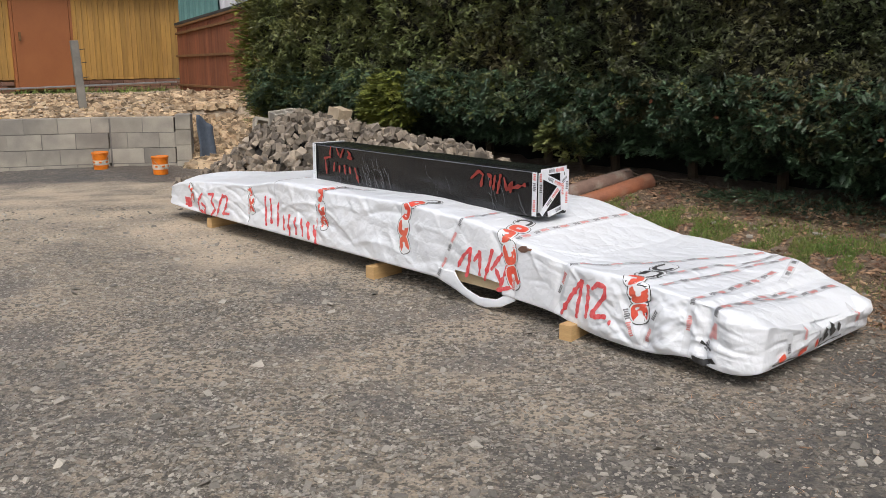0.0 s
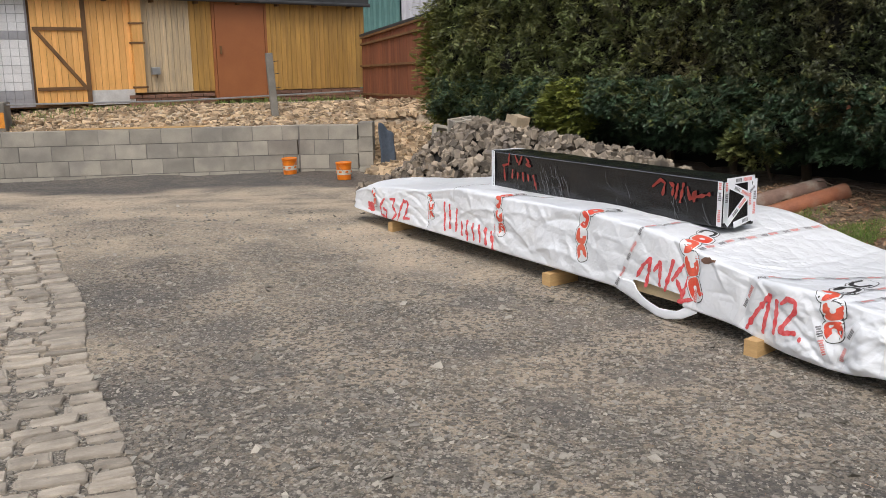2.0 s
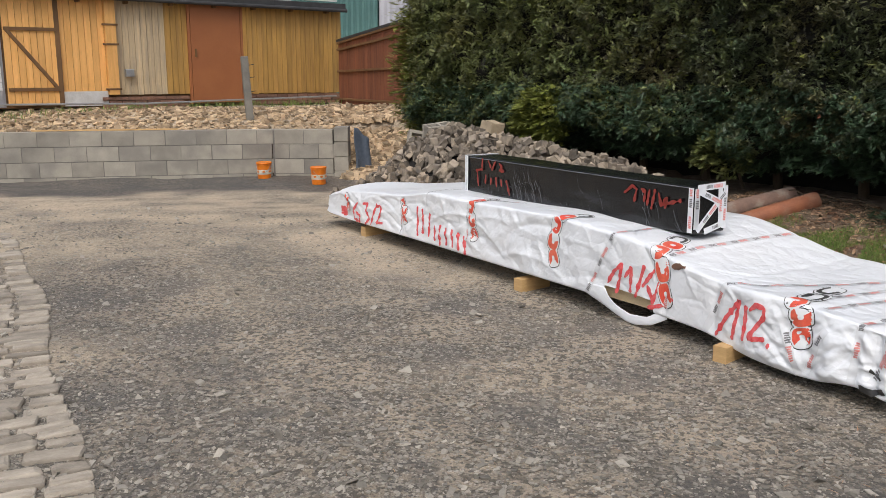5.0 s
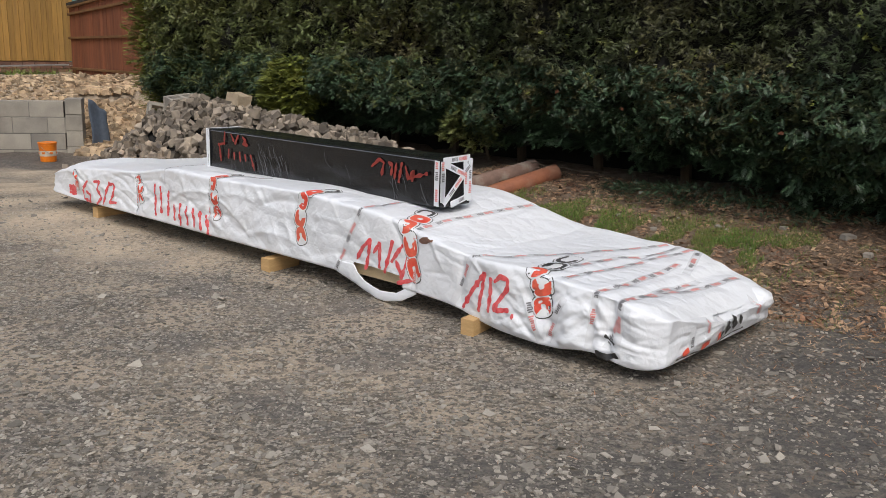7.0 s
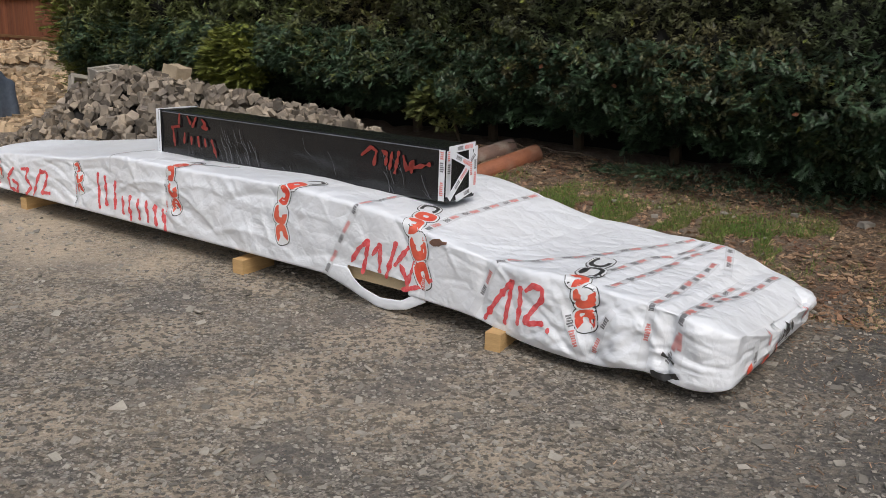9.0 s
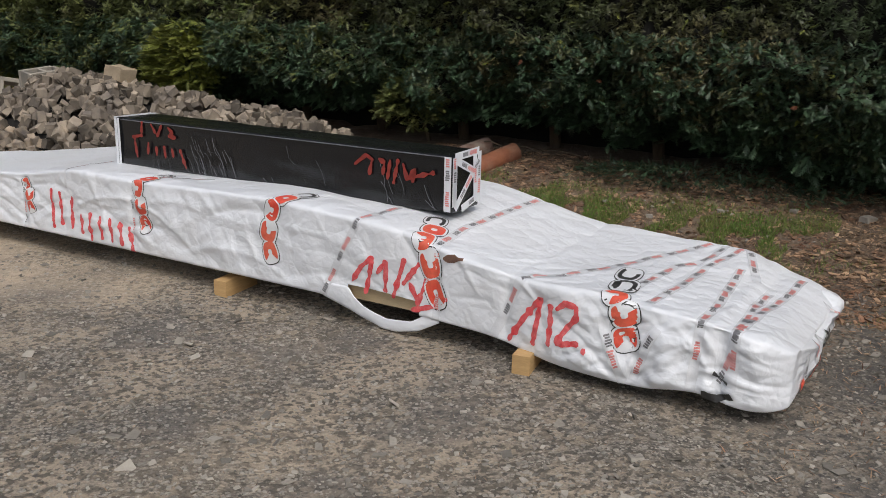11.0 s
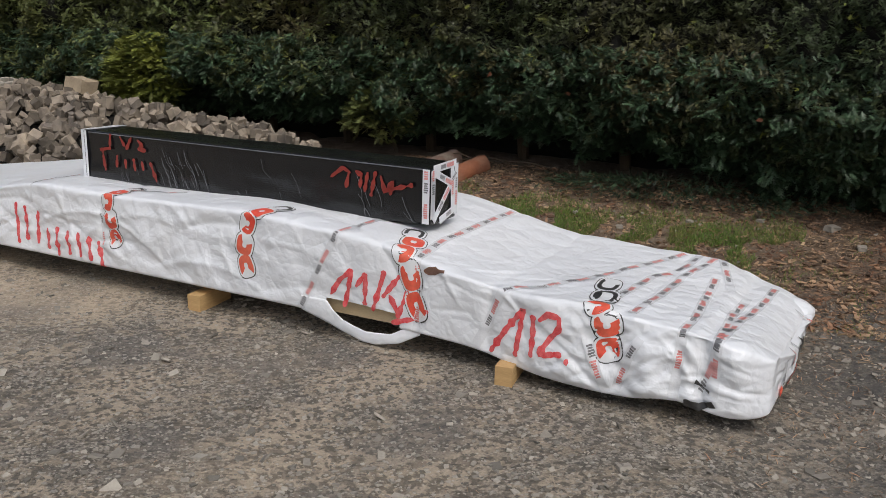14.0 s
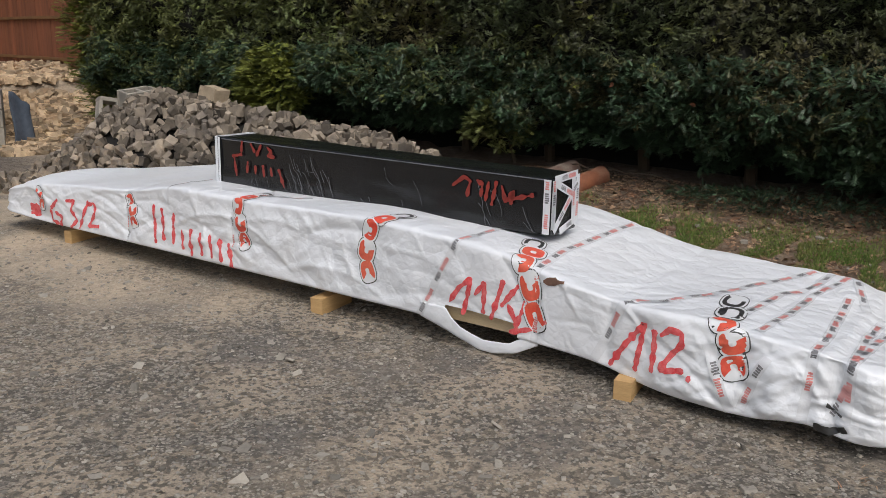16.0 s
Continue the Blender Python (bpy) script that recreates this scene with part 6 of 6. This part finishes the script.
def grass_fit(n, pick, h, label):
    x, y = pick(n)
    return grass(len(x), lambda k: (x, y), h, label)


grass_fit(19000, grassy, 0.042, "patchy short green grass on the bank")


def mossy(n):
    s, nn = rng.uniform(-1.0, 2.4, 6 * n), rng.uniform(5.4, 6.5, 6 * n)
    keep = np.flatnonzero(clump(s * 1.4, nn * 1.4 + 3) > 0.45)[:n]
    q = place(s[keep], nn[keep], 0 * keep)
    return q[:, 0], q[:, 1]


grass_fit(4500, mossy, 0.028, "thin mossy tufts in the litter")


def shed_foot(n):
    t, d = rng.uniform(0, SH_LONG, n), -np.abs(rng.normal(0.1, 0.25, n)) - 0.15
    q = SH_A + t[:, None] * sh_way + d[:, None] * sh_back
    return q[:, 0], q[:, 1]


grass(900, shed_foot, 0.13, "tufts of weeds at the foot of the shed")

# ---- clay pipes on the bank ----
def clay_pipe(s0, n0, s1, n1, r, mat, label, lift=0.0):
    a, b = spot(s0, n0, 0), spot(s1, n1, 0)
    a.z, b.z = float(ground_z(a.x, a.y)) + r + lift, float(ground_z(b.x, b.y)) + r + lift
    d = (b - a)
    prof = [(r * 0.86, 0.0), (r, 0.0), (r, d.length * 0.86), (r * 1.0, d.length * 0.99), (r * 0.98, d.length), (r * 0.84, d.length), (r * 0.84, d.length * 0.6)]
    bm = bmesh.new()
    rings = [[bm.verts.new((q * math.cos(k * math.tau / 28), q * math.sin(k * math.tau / 28), z)) for k in range(28)] for q, z in prof]
    for r0, r1 in zip(rings, rings[1:]):
        for k in range(28):
            bm.faces.new((r0[k], r0[(k + 1) % 28], r1[(k + 1) % 28], r1[k]))
    bm.faces.new(rings[-1])
    ob = part("clay_pipe", bm, mat, smooth=False)
    ob.matrix_world = Matrix.Translation(a) @ d.to_track_quat("Z", "Y").to_matrix().to_4x4()
    return tagged(ob, label, "pipe", group="clay pipes on the bank")


clay_pipe(5.10, 6.10, 4.76, 6.92, 0.08, CLAY, "orange clay drain pipe lying on the bank", -0.035)
clay_pipe(5.36, 6.25, 5.06, 7.0, 0.08, CLAY_OLD, "dusty brown clay pipe lying beside another", -0.03)
for k in range(3):
    s = 4.2 + 0.32 * k
    pts = [spot(s, 6.95, 0.50), spot(s + 0.15, 6.92, 0.53 + 0.01 * k), spot(s + 0.3, 6.90, 0.53), spot(s + 0.45, 6.88, 0.50)]
    ob = part("dead_branch", tube_bm(pts, 0.006, 6, taper=0.5), BARK)
    tagged(ob, "thin dead branch lying under the hedge", "branch", group="dead branches")
for k, (s, n, size) in enumerate(((2.05, 6.55, 0.085), (1.85, 6.35, 0.07), (2.95, 6.45, 0.05), (3.4, 6.3, 0.05), (1.0, 6.5, 0.08), (3.75, 6.35, 0.045), (2.5, 6.55, 0.05))):
    b = rough_stone(150 + k, (size, size * 0.8, size * 0.5), 0.3)
    ob = part("field_stone", b, GRIT)
    p = spot(s, n)
    ob.matrix_world = Matrix.Translation((p.x, p.y, float(ground_z(p.x, p.y)) + size * 0.15)) @ pose(0, 0, 0, 0, 0, 50 * k)
    tagged(ob, "pale loose field stone on the littered bank", "stone", group="stones on the bank")
for k, (s, z, dn) in enumerate(((3.95, 1.12, 0), (2.55, 1.05, 0), (1.35, 1.15, 0), (4.6, 1.25, 0), (2.2, 2.0, 0))):
    b = bmesh.new()
    vv = [b.verts.new(q) for q in ((0, 0, 0), (0.025, 0.01, 0.012), (0.05, 0, 0), (0.028, -0.022, 0.008), (0.01, -0.018, 0.004))]
    b.faces.new(vv)
    ob = part("dead_leaf", b, CLAY)
    ob.modifiers.new("thick", "SOLIDIFY").thickness = 0.001
    ob.matrix_world = Matrix.Translation(spot(s, float(hedge_face(np.float64(s), np.float64(z))) - 0.10, z)) @ pose(0, 0, 0, 70, 20 * k, 130)
    tagged(ob, "single orange-brown dead leaf caught in the hedge", "leaf", group="dead leaves in the hedge")

# ---- old cobbled strip ----
cobbles = tagged(empty("cobbled_strip", Matrix.Translation((-3.5, 4.5, 0))), "old strip of worn pale granite cobbles with sunk joints", "paving", kind="structure")
E0, E1 = np.array([-1.80, 2.60]), np.array([-5.55, 7.35])
e_way = (E1 - E0) / np.linalg.norm(E1 - E0)
e_left = np.array([-e_way[1], e_way[0]])
cob_meshes = []
for k in range(10):
    b = bmesh.new()
    bmesh.ops.create_cube(b, size=1.0)
    r = random.Random(300 + k)
    for vtx in b.verts:
        vtx.co.x, vtx.co.y = vtx.co.x + r.uniform(-.06, .06), vtx.co.y + r.uniform(-.06, .06)
    bmesh.ops.bevel(b, geom=[e for e in b.edges if e.verts[0].co.z > 0 or e.verts[1].co.z > 0], offset=0.11, segments=2, affect="EDGES", profile=0.5)
    for vtx in b.verts:
        if vtx.co.z > 0.3:
            vtx.co.z += r.uniform(-.07, .07)
    bmesh.ops.delete(b, geom=[f for f in b.faces if f.calc_center_median().z < -0.4], context="FACES")
    me = bpy.data.meshes.new("cobble")
    b.to_mesh(me)
    b.free()
    me.materials.append(COBBLE)
    cob_meshes.append(me)
spots = []
x = -0.16
for lane in (0.66, 0.24, 0.58, 0.60, 0.26, 0.62, 0.64):
    d = -1.9 + rng.uniform(0, 0.1)
    while d < 7.4:
        deep = rng.uniform(0.095, 0.155)
        widths = rng.uniform(0.13, 0.25, max(1, round(lane / 0.19)))
        widths *= lane / widths.sum()
        side = x
        for wide in widths:
            bend = 0.05 * math.sin(d * 0.9 + 1) - 0.03 * math.sin(d * 2.3)
            spots.append((d + deep / 2 + 0.08 * (side + wide / 2 - x) + rng.uniform(-.012, .012), side + wide / 2 + bend, wide - 0.016 - rng.uniform(0, .026), deep - 0.018 - rng.uniform(0, .028)))
            side += wide
        d += deep
    x += lane + 0.012
spots = [q for q in spots if rng.uniform() > 0.03 + 0.35 * step01(5.2, 7.2, q[0])]
spots.sort(key=lambda q: abs(q[0] - 0.9) + 0.7 * q[1])
bits = []
ang = math.degrees(math.atan2(e_way[1], e_way[0]))
for k, (d, x, wide, deep) in enumerate(spots):
    q = E0 + d * e_way + x * e_left
    z = float(ground_z(*q)) + rng.uniform(-0.007, 0.005) - 0.020 - 0.012 * float(step01(5, 7, d))
    m = Matrix.Translation((q[0], q[1], z)) @ pose(0, 0, 0, rng.uniform(-2, 2), rng.uniform(-2, 2), ang - 3 + rng.uniform(-6, 6)) @ Matrix.Diagonal((deep, wide, 0.075, 1))
    if k < 300:
        ob = link("cobble", cob_meshes[k % 10], None, cobbles)
        ob.matrix_world = m
    else:
        me = cob_meshes[k % 10]
        V = np.array([m @ v.co for v in me.vertices])
        bits.append((V, np.array([list(p.vertices) if len(p.vertices) == 4 else [*p.vertices, p.vertices[-1]][:4] for p in me.polygons])))
ob = grid_mesh("cobbles_beyond", *joined(bits), COBBLE_REST, smooth=False)
ob.parent, ob.matrix_parent_inverse = cobbles, Matrix.Translation((3.5, -4.5, 0))
ob["kind"] = "stuff"
